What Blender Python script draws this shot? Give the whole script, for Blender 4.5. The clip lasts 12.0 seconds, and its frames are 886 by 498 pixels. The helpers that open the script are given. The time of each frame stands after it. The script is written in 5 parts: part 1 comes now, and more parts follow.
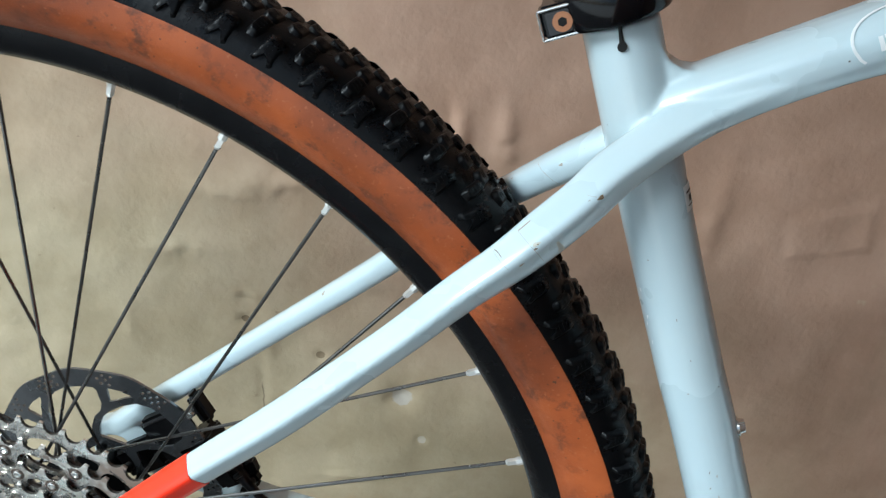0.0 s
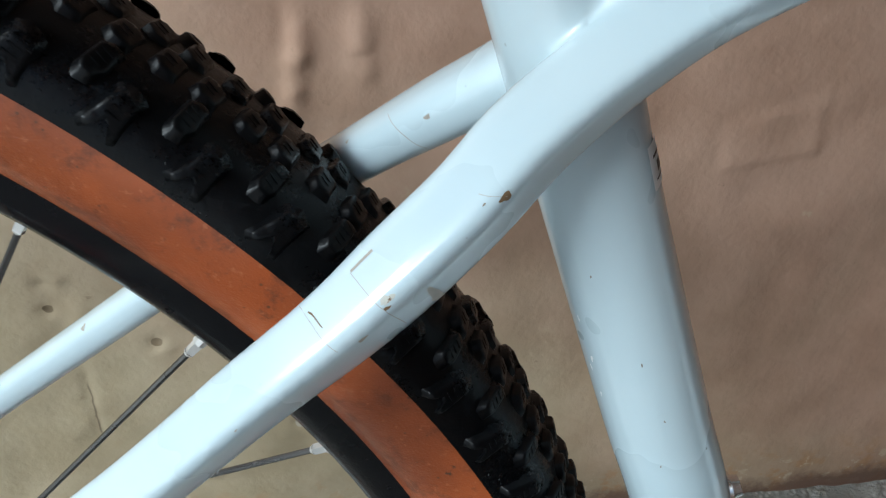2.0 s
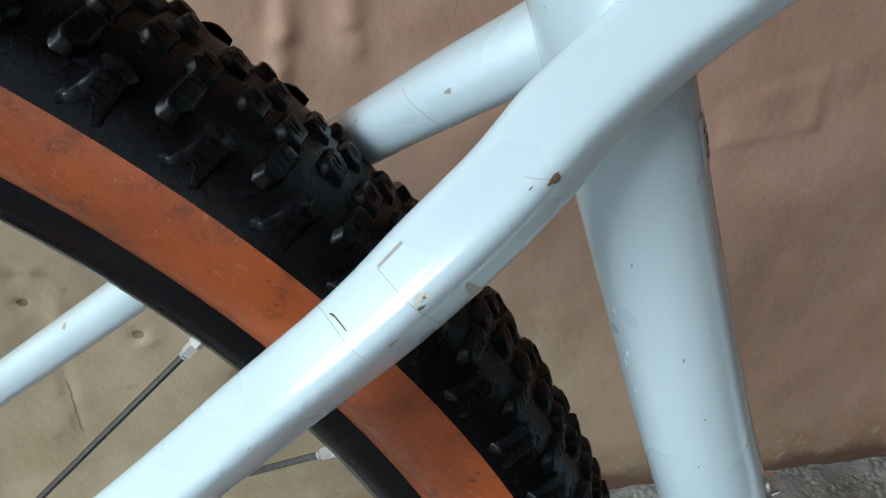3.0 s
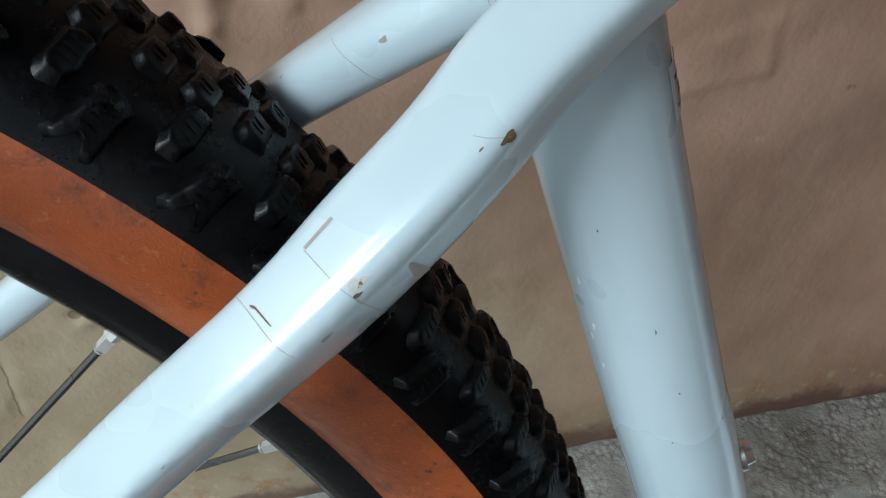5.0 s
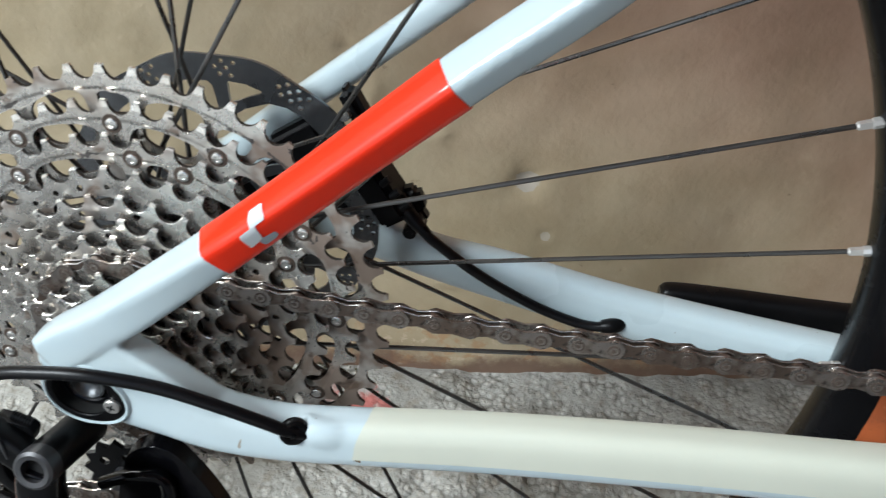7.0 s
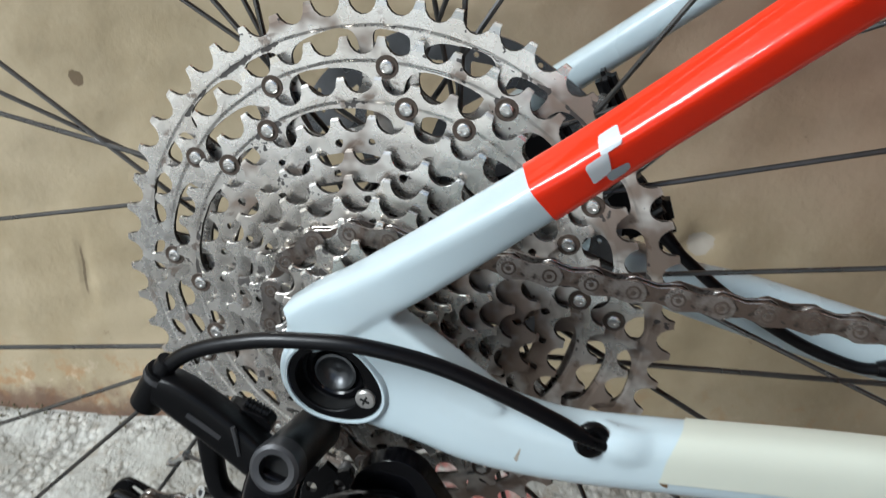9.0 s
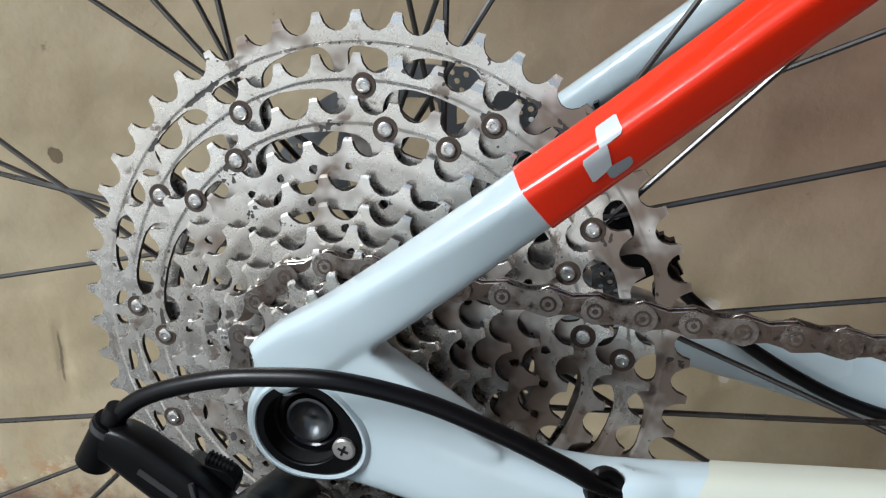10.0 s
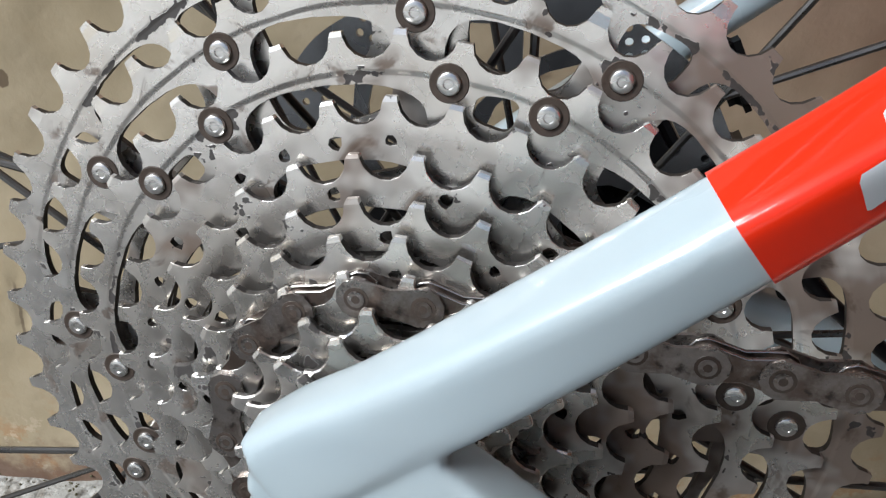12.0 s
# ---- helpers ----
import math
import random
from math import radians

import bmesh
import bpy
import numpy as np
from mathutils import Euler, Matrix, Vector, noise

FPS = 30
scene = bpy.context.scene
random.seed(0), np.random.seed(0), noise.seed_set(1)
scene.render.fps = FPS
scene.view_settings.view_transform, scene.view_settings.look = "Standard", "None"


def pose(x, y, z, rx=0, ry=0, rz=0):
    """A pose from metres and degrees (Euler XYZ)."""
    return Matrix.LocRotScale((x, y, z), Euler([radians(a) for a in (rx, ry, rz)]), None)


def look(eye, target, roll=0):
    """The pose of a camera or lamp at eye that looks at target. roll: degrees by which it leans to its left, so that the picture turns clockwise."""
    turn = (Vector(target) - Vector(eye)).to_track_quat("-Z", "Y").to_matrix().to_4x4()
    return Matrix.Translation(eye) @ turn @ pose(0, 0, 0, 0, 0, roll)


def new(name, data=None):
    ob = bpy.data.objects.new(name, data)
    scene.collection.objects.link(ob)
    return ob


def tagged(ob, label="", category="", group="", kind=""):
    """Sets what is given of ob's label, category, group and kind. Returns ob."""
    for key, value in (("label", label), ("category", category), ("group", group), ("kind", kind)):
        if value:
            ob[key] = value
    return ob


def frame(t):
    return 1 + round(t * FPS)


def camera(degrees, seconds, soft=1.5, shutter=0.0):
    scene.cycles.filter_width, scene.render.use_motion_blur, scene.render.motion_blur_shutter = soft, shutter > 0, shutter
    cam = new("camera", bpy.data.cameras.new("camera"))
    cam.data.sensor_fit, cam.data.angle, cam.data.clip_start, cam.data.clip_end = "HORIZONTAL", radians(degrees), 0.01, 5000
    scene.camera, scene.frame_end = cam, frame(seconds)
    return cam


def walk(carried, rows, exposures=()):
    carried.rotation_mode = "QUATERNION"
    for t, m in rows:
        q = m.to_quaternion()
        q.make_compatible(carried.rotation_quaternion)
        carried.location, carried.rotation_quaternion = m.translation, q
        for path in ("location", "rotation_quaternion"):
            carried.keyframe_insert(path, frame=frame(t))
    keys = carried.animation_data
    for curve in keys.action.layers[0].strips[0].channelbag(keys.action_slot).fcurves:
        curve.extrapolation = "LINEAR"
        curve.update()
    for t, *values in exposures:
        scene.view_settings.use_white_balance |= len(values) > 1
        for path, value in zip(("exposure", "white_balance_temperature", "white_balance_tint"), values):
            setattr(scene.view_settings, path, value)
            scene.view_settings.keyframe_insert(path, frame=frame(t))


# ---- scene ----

# ---------------------------------------------------------------- camera
EXPO = [(0, 0.80, 5350, -2), (2, 0.68, 5400, 0), (5.8, 0.48, 5400, 0), (6.5, 0.54, 5650, 3), (9, 0.34, 5650, 4), (12, 0.18, 5750, 8)]
cam = camera(54.64, 12.0, soft=1.2, shutter=0.25)
walk(cam, [
    (0, pose(0.2798, -0.3001, 0.8173, 58.273, -2.785, 9.508)),
    (0.5, pose(0.2808, -0.2866, 0.8154, 58.485, -2.573, 6.862)),
    (1, pose(0.2770, -0.2790, 0.8115, 58.328, -2.540, 5.827)),
    (1.5, pose(0.2843, -0.1972, 0.7883, 54.145, -2.684, 4.596)),
    (2, pose(0.2850, -0.1342, 0.7571, 51.567, -2.408, 0.801)),
    (2.5, pose(0.2717, -0.1165, 0.7397, 50.466, -2.438, -0.509)),
    (3, pose(0.2737, -0.1167, 0.7448, 50.433, -2.721, -1.044)),
    (3.5, pose(0.2746, -0.1118, 0.7426, 50.237, -2.994, -1.430)),
    (3.7, pose(0.2797, -0.1071, 0.7380, 50.011, -3.152, -1.851)),
    (5.3, pose(0.2751, -0.0973, 0.7319, 47.741, -3.332, -5.207)),
    (5.5, pose(0.2708, -0.1071, 0.7310, 48.388, -3.556, -5.362)),
    (5.8, pose(0.2537, -0.1310, 0.7220, 48.007, -3.734, -4.664)),
    (6, pose(0.2342, -0.1559, 0.7127, 47.841, -3.861, -3.680)),
    (6.2, pose(0.2207, -0.1844, 0.7014, 48.074, -3.929, -2.039)),
    (6.5, pose(0.1976, -0.2272, 0.6739, 49.223, -3.288, 3.557)),
    (6.8, pose(0.1740, -0.2508, 0.6439, 50.872, -3.241, 7.085)),
    (7, pose(0.1574, -0.2598, 0.6306, 51.692, -2.863, 8.545)),
    (7.2, pose(0.1493, -0.2633, 0.6275, 52.191, -2.796, 9.391)),
    (8.8, pose(0.0904, -0.2735, 0.5747, 55.733, -3.259, 12.326)),
    (9, pose(0.0719, -0.2597, 0.5518, 59.686, -3.124, 12.576)),
    (9.5, pose(0.0671, -0.2479, 0.5204, 64.697, -2.557, 12.229)),
    (10, pose(0.0740, -0.2451, 0.5193, 66.544, -1.786, 11.753)),
    (10.5, pose(0.0633, -0.2143, 0.5147, 65.399, -1.872, 11.799)),
    (11, pose(0.0420, -0.1665, 0.5142, 62.747, -2.110, 11.771)),
    (11.5, pose(0.0360, -0.1581, 0.5071, 61.427, -2.576, 11.348)),
    (12, pose(0.0348, -0.1582, 0.5021, 60.526, -2.666, 11.157)),
], EXPO)

# ---------------------------------------------------------------- world and light
SUN_ELEV, SUN_ROT = radians(42.7), radians(227)
world = bpy.data.worlds.new("sky")
scene.world = world
world.use_nodes = True
wn = world.node_tree.nodes
sky = wn.new("ShaderNodeTexSky")
sky.sky_type = "NISHITA"
sky.sun_disc = False
sky.sun_elevation, sky.sun_rotation = SUN_ELEV, SUN_ROT
sky.air_density, sky.dust_density = 1.0, 3.0
wn["Background"].inputs["Strength"].default_value = 0.065
world.node_tree.links.new(sky.outputs[0], wn["Background"].inputs["Color"])

sun = new("sun", bpy.data.lights.new("sun", "SUN"))
sun.data.energy, sun.data.angle, sun.data.color = 3.8, radians(25), (1.0, 0.97, 0.92)
sun.matrix_world = look((-1.2, -1.1, 1.5), (0.0, 0.0, 0.0))


# ---------------------------------------------------------------- materials
class Nodes:
    """Small helper round one node material."""

    def __init__(self, name):
        self.mat = bpy.data.materials.new(name)
        self.mat.use_nodes = True
        self.tree = self.mat.node_tree
        self.bsdf = self.tree.nodes["Principled BSDF"]
        self.coord = self.tree.nodes.new("ShaderNodeTexCoord").outputs["Object"]

    def put(self, socket, value):
        if isinstance(value, (float, int)):
            socket.default_value = value
        elif isinstance(value, tuple):
            socket.default_value = (*value, 1.0) if len(value) == 3 and len(socket.default_value) == 4 else value
        else:
            self.tree.links.new(value, socket)

    def noise(self, scale, detail=4.0, rough=0.55, stretch=None, distort=0.0):
        n = self.tree.nodes.new("ShaderNodeTexNoise")
        n.inputs["Scale"].default_value, n.inputs["Detail"].default_value = scale, detail
        n.inputs["Roughness"].default_value, n.inputs["Distortion"].default_value = rough, distort
        src = self.coord
        if stretch:
            m = self.tree.nodes.new("ShaderNodeMapping")
            m.inputs["Scale"].default_value = stretch
            self.tree.links.new(src, m.inputs["Vector"])
            src = m.outputs[0]
        self.tree.links.new(src, n.inputs["Vector"])
        return n.outputs["Fac"]

    def cells(self, scale, feature="F1"):
        n = self.tree.nodes.new("ShaderNodeTexVoronoi")
        n.feature = feature
        n.inputs["Scale"].default_value = scale
        self.tree.links.new(self.coord, n.inputs["Vector"])
        return n.outputs["Distance"]

    def ramp(self, fac, a, b, lo=0.0, hi=1.0):
        n = self.tree.nodes.new("ShaderNodeMapRange")
        n.interpolation_type = "SMOOTHSTEP"
        n.inputs["From Min"].default_value, n.inputs["From Max"].default_value = a, b
        n.inputs["To Min"].default_value, n.inputs["To Max"].default_value = lo, hi
        self.tree.links.new(fac, n.inputs["Value"])
        return n.outputs[0]

    def math(self, op, a, b=0.0, c=0.0):
        n = self.tree.nodes.new("ShaderNodeMath")
        n.operation = op
        for i, v in enumerate((a, b, c)):
            self.put(n.inputs[i], v)
        return n.outputs[0]

    def mix(self, fac, a, b):
        n = self.tree.nodes.new("ShaderNodeMix")
        n.data_type = "RGBA"
        self.put(n.inputs["Factor"], fac)
        self.put(n.inputs["A"], a)
        self.put(n.inputs["B"], b)
        return n.outputs["Result"]

    def axis(self, i):
        n = self.tree.nodes.new("ShaderNodeSeparateXYZ")
        self.tree.links.new(self.coord, n.inputs[0])
        return n.outputs[i]

    def near(self, point, radius, wobble=0.0, scale=60.0):
        """1 inside a blot of the given radius round a point, 0 outside."""
        n = self.tree.nodes.new("ShaderNodeVectorMath")
        n.operation = "DISTANCE"
        self.tree.links.new(self.coord, n.inputs[0])
        n.inputs[1].default_value = point
        d = n.outputs["Value"]
        if wobble:
            d = self.math("ADD", d, self.math("MULTIPLY", self.math("SUBTRACT", self.noise(scale), 0.5), wobble))
        return self.ramp(d, radius * 0.85, radius, 1.0, 0.0)

    def random(self):
        return self.tree.nodes.new("ShaderNodeObjectInfo").outputs["Random"]

    def bump(self, height, distance, strength=1.0, base=None):
        n = self.tree.nodes.new("ShaderNodeBump")
        n.inputs["Distance"].default_value, n.inputs["Strength"].default_value = distance, strength
        self.put(n.inputs["Height"], height)
        if base:
            self.tree.links.new(base, n.inputs["Normal"])
        return n.outputs[0]

    def done(self, color, rough=0.5, metal=0.0, normal=None, coat=0.0, spec=0.5):
        for key, v in (("Base Color", color), ("Roughness", rough), ("Metallic", metal), ("Coat Weight", coat), ("Specular IOR Level", spec)):
            self.put(self.bsdf.inputs[key], v)
        self.bsdf.inputs["Coat Roughness"].default_value = 0.04
        if normal:
            self.put(self.bsdf.inputs["Normal"], normal)
        return self.mat


def plain(name, color, rough=0.5, metal=0.0, vary=0.25, scale=300.0, relief=0.00015, coat=0.0, spec=0.5):
    n = Nodes(name)
    f = n.noise(scale)
    g = n.noise(scale / 9.0)
    dark = tuple(c * (1 - vary) for c in color)
    light = tuple(min(1.0, c * (1 + vary)) for c in color)
    col = n.mix(n.math("MULTIPLY_ADD", f, 0.5, n.math("MULTIPLY", g, 0.5)), dark, light)
    r = n.ramp(g, 0.3, 0.7, rough * 0.8, min(1.0, rough * 1.2))
    return n.done(col, r, metal, n.bump(f, relief, 0.6), coat, spec)


def frame_paint():
    n = Nodes("pale_blue_grey_paint")
    big, fine = n.noise(9.0), n.noise(900.0, 2.0)
    col = n.mix(n.ramp(big, 0.35, 0.65), (0.545, 0.655, 0.70), (0.585, 0.685, 0.72))
    speck = n.ramp(n.cells(120.0), 0.035, 0.06, 1.0, 0.0)
    keep = n.ramp(n.noise(14.0), 0.52, 0.66)
    col = n.mix(n.math("MULTIPLY", speck, keep), col, (0.10, 0.085, 0.07))
    grime = n.ramp(n.noise(30.0, 4.0), 0.45, 0.85, 0.0, 0.14)
    col = n.mix(grime, col, (0.36, 0.35, 0.31))
    return n.done(col, n.ramp(big, 0.3, 0.7, 0.24, 0.34), 0.0, n.bump(fine, 0.00002, 0.4), 0.8)


def sprocket_steel(pitch, ledge=0.0, grime=0.6):
    """Worn nickelled steel: bright teeth, oily grime and rust below them, tar flakes; the rust deepens towards +x to
    paint in shade there; ledge: radius of the turned step round a large ring.
    """
    n = Nodes("worn_nickel_steel")
    big, mid, fine = n.noise(35.0, 3.0), n.noise(190.0, 3.0, 0.55), n.noise(1300.0)
    dx, dz = n.axis(0), n.math("SUBTRACT", n.axis(2), 0.367)
    rad = n.math("SQRT", n.math("ADD", n.math("MULTIPLY", dx, dx), n.math("MULTIPLY", dz, dz)))
    rad = n.math("ADD", rad, n.math("MULTIPLY", n.math("SUBTRACT", n.noise(28.0, 2.0), 0.5), 0.0022))
    col = n.mix(n.ramp(big, 0.35, 0.7), (0.95, 0.925, 0.875), (0.83, 0.785, 0.715))
    oily = n.math("MULTIPLY", n.ramp(rad, pitch - 0.0022, pitch - 0.0062), n.ramp(n.noise(60.0, 3.0, 0.55), 0.36, 0.60, 0.38, 1.0))
    col = n.mix(n.math("MULTIPLY", oily, grime), col, (0.125, 0.10, 0.082))
    # rust; the ramp along x adds that side's shade to its colour
    rust = n.ramp(n.math("ADD", n.noise(42.0, 3.0, 0.55), n.ramp(dx, 0.0, 0.09, 0.0, 0.22)), 0.57, 0.74, 0.0, 0.85)
    col = n.mix(rust, col, (0.19, 0.125, 0.085))
    stain = n.math("MULTIPLY", n.ramp(n.noise(75.0, 4.0, 0.6, None, 0.6), 0.57, 0.66), n.ramp(rad, pitch - 0.0010, pitch - 0.0045, 0.0, 0.8))
    col = n.mix(stain, col, (0.16, 0.11, 0.078))
    gate = n.ramp(n.noise(52.0, 4.0), 0.47, 0.64, -0.03, 0.105)
    step = 0.0
    if ledge:
        step = n.ramp(rad, ledge - 0.0008, ledge + 0.0006)
        hem = n.math("MULTIPLY", n.ramp(rad, ledge - 0.0026, ledge - 0.0006), n.ramp(rad, ledge - 0.0002, ledge + 0.0004, 1.0, 0.0))
        gate = n.math("ADD", gate, n.math("MULTIPLY", hem, n.ramp(n.noise(26.0, 2.0), 0.40, 0.6, 0.0, 0.16)))
        gate = n.math("SUBTRACT", gate, n.math("MULTIPLY", step, 0.03))
    level = n.math("ADD", mid, gate)
    tar = n.ramp(level, 0.690, 0.712, 0.0, 0.95)
    col = n.mix(tar, col, n.mix(fine, (0.028, 0.025, 0.025), (0.07, 0.06, 0.054)))
    metal = n.math("SUBTRACT", 0.90, n.math("ADD", n.math("MULTIPLY", tar, 0.80), n.math("MULTIPLY", n.math("MAXIMUM", rust, stain), 0.45)))
    metal = n.math("MAXIMUM", metal, 0.1)
    rough = n.math("ADD", n.ramp(mid, 0.3, 0.7, 0.22, 0.32), n.math("ADD", n.math("MULTIPLY", tar, 0.25), n.math("MULTIPLY", rust, 0.25)))
    h = n.math("ADD", n.math("ADD", n.math("MULTIPLY", fine, 0.05), n.math("MULTIPLY", tar, 1.2)), n.math("MULTIPLY", n.noise(60.0, 2.0), 5.0))
    normal = n.bump(h, 0.00014, 0.5)
    if ledge:
        normal = n.bump(step, 0.0005, 0.55, normal)
    return n.done(col, rough, metal, normal)


def chain_steel(rust):
    """Oiled, worn chain plates; rust: how much of them has turned brown."""
    n = Nodes("worn_chain_steel")
    f, g = n.noise(140.0, 6.0, 0.65), n.noise(900.0)
    shift = n.math("MULTIPLY_ADD", n.random(), 0.20, rust - 0.10)
    col = n.mix(n.ramp(n.math("ADD", f, shift), 0.44, 0.66), (0.30, 0.272, 0.25), (0.155, 0.118, 0.096))
    col = n.mix(n.ramp(n.noise(300.0, 4.0), 0.58, 0.7, 0.0, 0.85), col, (0.04, 0.036, 0.034))
    return n.done(col, n.ramp(f, 0.35, 0.65, 0.22, 0.44), 0.85, n.bump(n.math("ADD", g, n.math("MULTIPLY", f, 2.0)), 0.00018, 0.7))


def rubber():
    """Damp black rubber: dull dusty patches tinted with a bluish sky sheen, fine grit and bright wet specks."""
    n = Nodes("black_tyre_rubber")
    f, g, speck = n.noise(420.0, 5.0), n.noise(55.0, 5.0), n.noise(1100.0, 3.0, 0.6)
    # dust whose bluish colour also paints in the sky's sheen
    dust_sheen = n.ramp(n.math("MULTIPLY_ADD", f, 0.45, n.math("MULTIPLY", g, 0.55)), 0.55, 0.70, 0.0, 0.26)
    col = n.mix(dust_sheen, (0.0018, 0.0020, 0.0025), (0.026, 0.033, 0.041))
    wet = n.ramp(n.noise(38.0, 3.0), 0.50, 0.64)
    rough = n.math("SUBTRACT", n.ramp(speck, 0.40, 0.66, 0.42, 0.28), n.math("MULTIPLY", wet, 0.16))
    normal = n.bump(n.math("MULTIPLY", n.ramp(speck, 0.62, 0.72), wet), 0.0006, 0.9, n.bump(f, 0.0003, 0.6))
    return n.done(col, n.math("ADD", rough, n.math("MULTIPLY", dust_sheen, 0.5)), 0.0, normal, 0.0, 0.2)


def tan_wall():
    n = Nodes("tan_sidewall_rubber")
    big, mid = n.noise(16.0, 5.0), n.noise(95.0, 6.0, 0.7)
    col = n.mix(n.ramp(big, 0.3, 0.7), (0.26, 0.056, 0.012), (0.42, 0.104, 0.027))
    smudge = n.ramp(mid, 0.49, 0.68, 0.0, 0.85)
    smudge = n.math("MULTIPLY", smudge, n.ramp(n.noise(24.0, 3.0), 0.33, 0.54))
    col = n.mix(smudge, col, (0.08, 0.028, 0.015))
    col = n.mix(n.ramp(n.noise(13.0, 5.0), 0.44, 0.62, 0.0, 0.65), col, (0.15, 0.037, 0.012))
    col = n.mix(n.ramp(n.cells(190.0), 0.06, 0.12, 0.85, 0.0), col, (0.09, 0.034, 0.018))
    col = n.mix(n.ramp(n.noise(420.0, 3.0), 0.60, 0.72, 0.0, 0.35), col, (0.45, 0.17, 0.08))
    print_mark = n.near((0.2930, -0.026, 0.5480), 0.0048, 0.007, 420.0)
    col = n.mix(n.math("MULTIPLY", print_mark, 0.85), col, (0.03, 0.022, 0.02))
    weave = n.noise(1500.0, 2.0)
    h = n.math("ADD", weave, n.math("MULTIPLY", mid, 1.5))
    return n.done(col, n.ramp(mid, 0.3, 0.7, 0.28, 0.46), 0.0, n.bump(h, 0.0003, 0.5), 0.0, 0.45)


def wall_plaster():
    n = Nodes("painted_plaster")
    big, mid, fine = n.noise(1.7, 5.0, 0.6), n.noise(9.0, 6.0, 0.62), n.noise(130.0, 6.0, 0.6)
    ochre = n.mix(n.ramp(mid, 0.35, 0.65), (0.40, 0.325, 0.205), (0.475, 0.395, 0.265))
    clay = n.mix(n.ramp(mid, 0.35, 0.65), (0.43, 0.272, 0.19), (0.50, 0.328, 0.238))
    # clay tone towards the top and the far end, ochre below
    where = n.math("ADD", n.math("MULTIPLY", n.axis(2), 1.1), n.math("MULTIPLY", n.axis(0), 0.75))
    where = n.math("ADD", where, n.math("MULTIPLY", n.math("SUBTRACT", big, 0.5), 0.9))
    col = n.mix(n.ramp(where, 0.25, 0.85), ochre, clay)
    dirt = n.ramp(n.noise(5.0, 6.0, 0.65, (1.0, 1.0, 0.35)), 0.55, 0.78, 0.0, 0.4)
    col = n.mix(dirt, col, (0.21, 0.155, 0.10))
    col = n.mix(n.ramp(n.noise(38.0, 5.0, 0.7), 0.66, 0.75, 0.0, 0.65), col, (0.17, 0.12, 0.075))
    pale = n.ramp(n.noise(21.0, 5.0, 0.7), 0.63, 0.74, 0.0, 0.45)
    col = n.mix(pale, col, (0.55, 0.45, 0.31))
    for x, z, r, c in ((0.158, 0.233, 0.011, (0.46, 0.42, 0.36)), (0.18, 0.1764, 0.005, (0.50, 0.45, 0.36)), (0.0087, 0.3224, 0.004, (0.19, 0.14, 0.085)), (0.0784, 0.2827, 0.0045, (0.21, 0.155, 0.095)), (-0.312, 0.328, 0.0065, (0.14, 0.10, 0.06)), (-0.36, 0.385, 0.003, (0.12, 0.08, 0.05))):
        d = n.near(at_wall(x, z), r, r * 0.9, 150.0)
        col = n.mix(n.math("MULTIPLY", d, 0.9), col, c)
    for x, z, tall in ((-0.332, 0.160, 0.026), (0.0197, 0.212, 0.035)):
        # thin upright scratches
        wob = n.math("MULTIPLY", n.math("SUBTRACT", n.noise(45.0, 3.0), 0.5), 0.006)
        across = n.math("ABSOLUTE", n.math("ADD", n.math("SUBTRACT", n.axis(0), at_wall(x, z)[0]), wob))
        along = n.math("ABSOLUTE", n.math("SUBTRACT", n.axis(2), z))
        line = n.math("MULTIPLY", n.ramp(across, 0.0004, 0.0012, 1.0, 0.0), n.ramp(along, tall * 0.7, tall, 1.0, 0.0))
        col = n.mix(n.math("MULTIPLY", line, 0.7), col, (0.13, 0.095, 0.06))
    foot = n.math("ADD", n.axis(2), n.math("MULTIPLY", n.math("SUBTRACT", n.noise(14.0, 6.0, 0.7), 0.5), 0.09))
    col = n.mix(n.math("MULTIPLY", n.ramp(foot, 0.105, 0.03, 0.0, 1.0), n.ramp(n.noise(34.0, 5.0, 0.7), 0.50, 0.60, 0.0, 0.75)), col, (0.43, 0.25, 0.12))
    col = n.mix(n.math("MULTIPLY", n.ramp(foot, 0.085, 0.03, 0.0, 1.0), n.ramp(n.noise(60.0, 5.0, 0.7), 0.56, 0.62, 0.0, 0.75)), col, (0.60, 0.50, 0.36))
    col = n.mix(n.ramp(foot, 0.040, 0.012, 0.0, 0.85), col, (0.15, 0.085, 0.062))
    h = n.math("ADD", n.math("MULTIPLY", fine, 0.35), n.math("MULTIPLY", n.noise(22.0, 6.0, 0.55), 0.8))
    return n.done(col, n.ramp(mid, 0.3, 0.7, 0.5, 0.7), 0.0, n.bump(h, 0.003, 0.5), 0.0, 0.35)


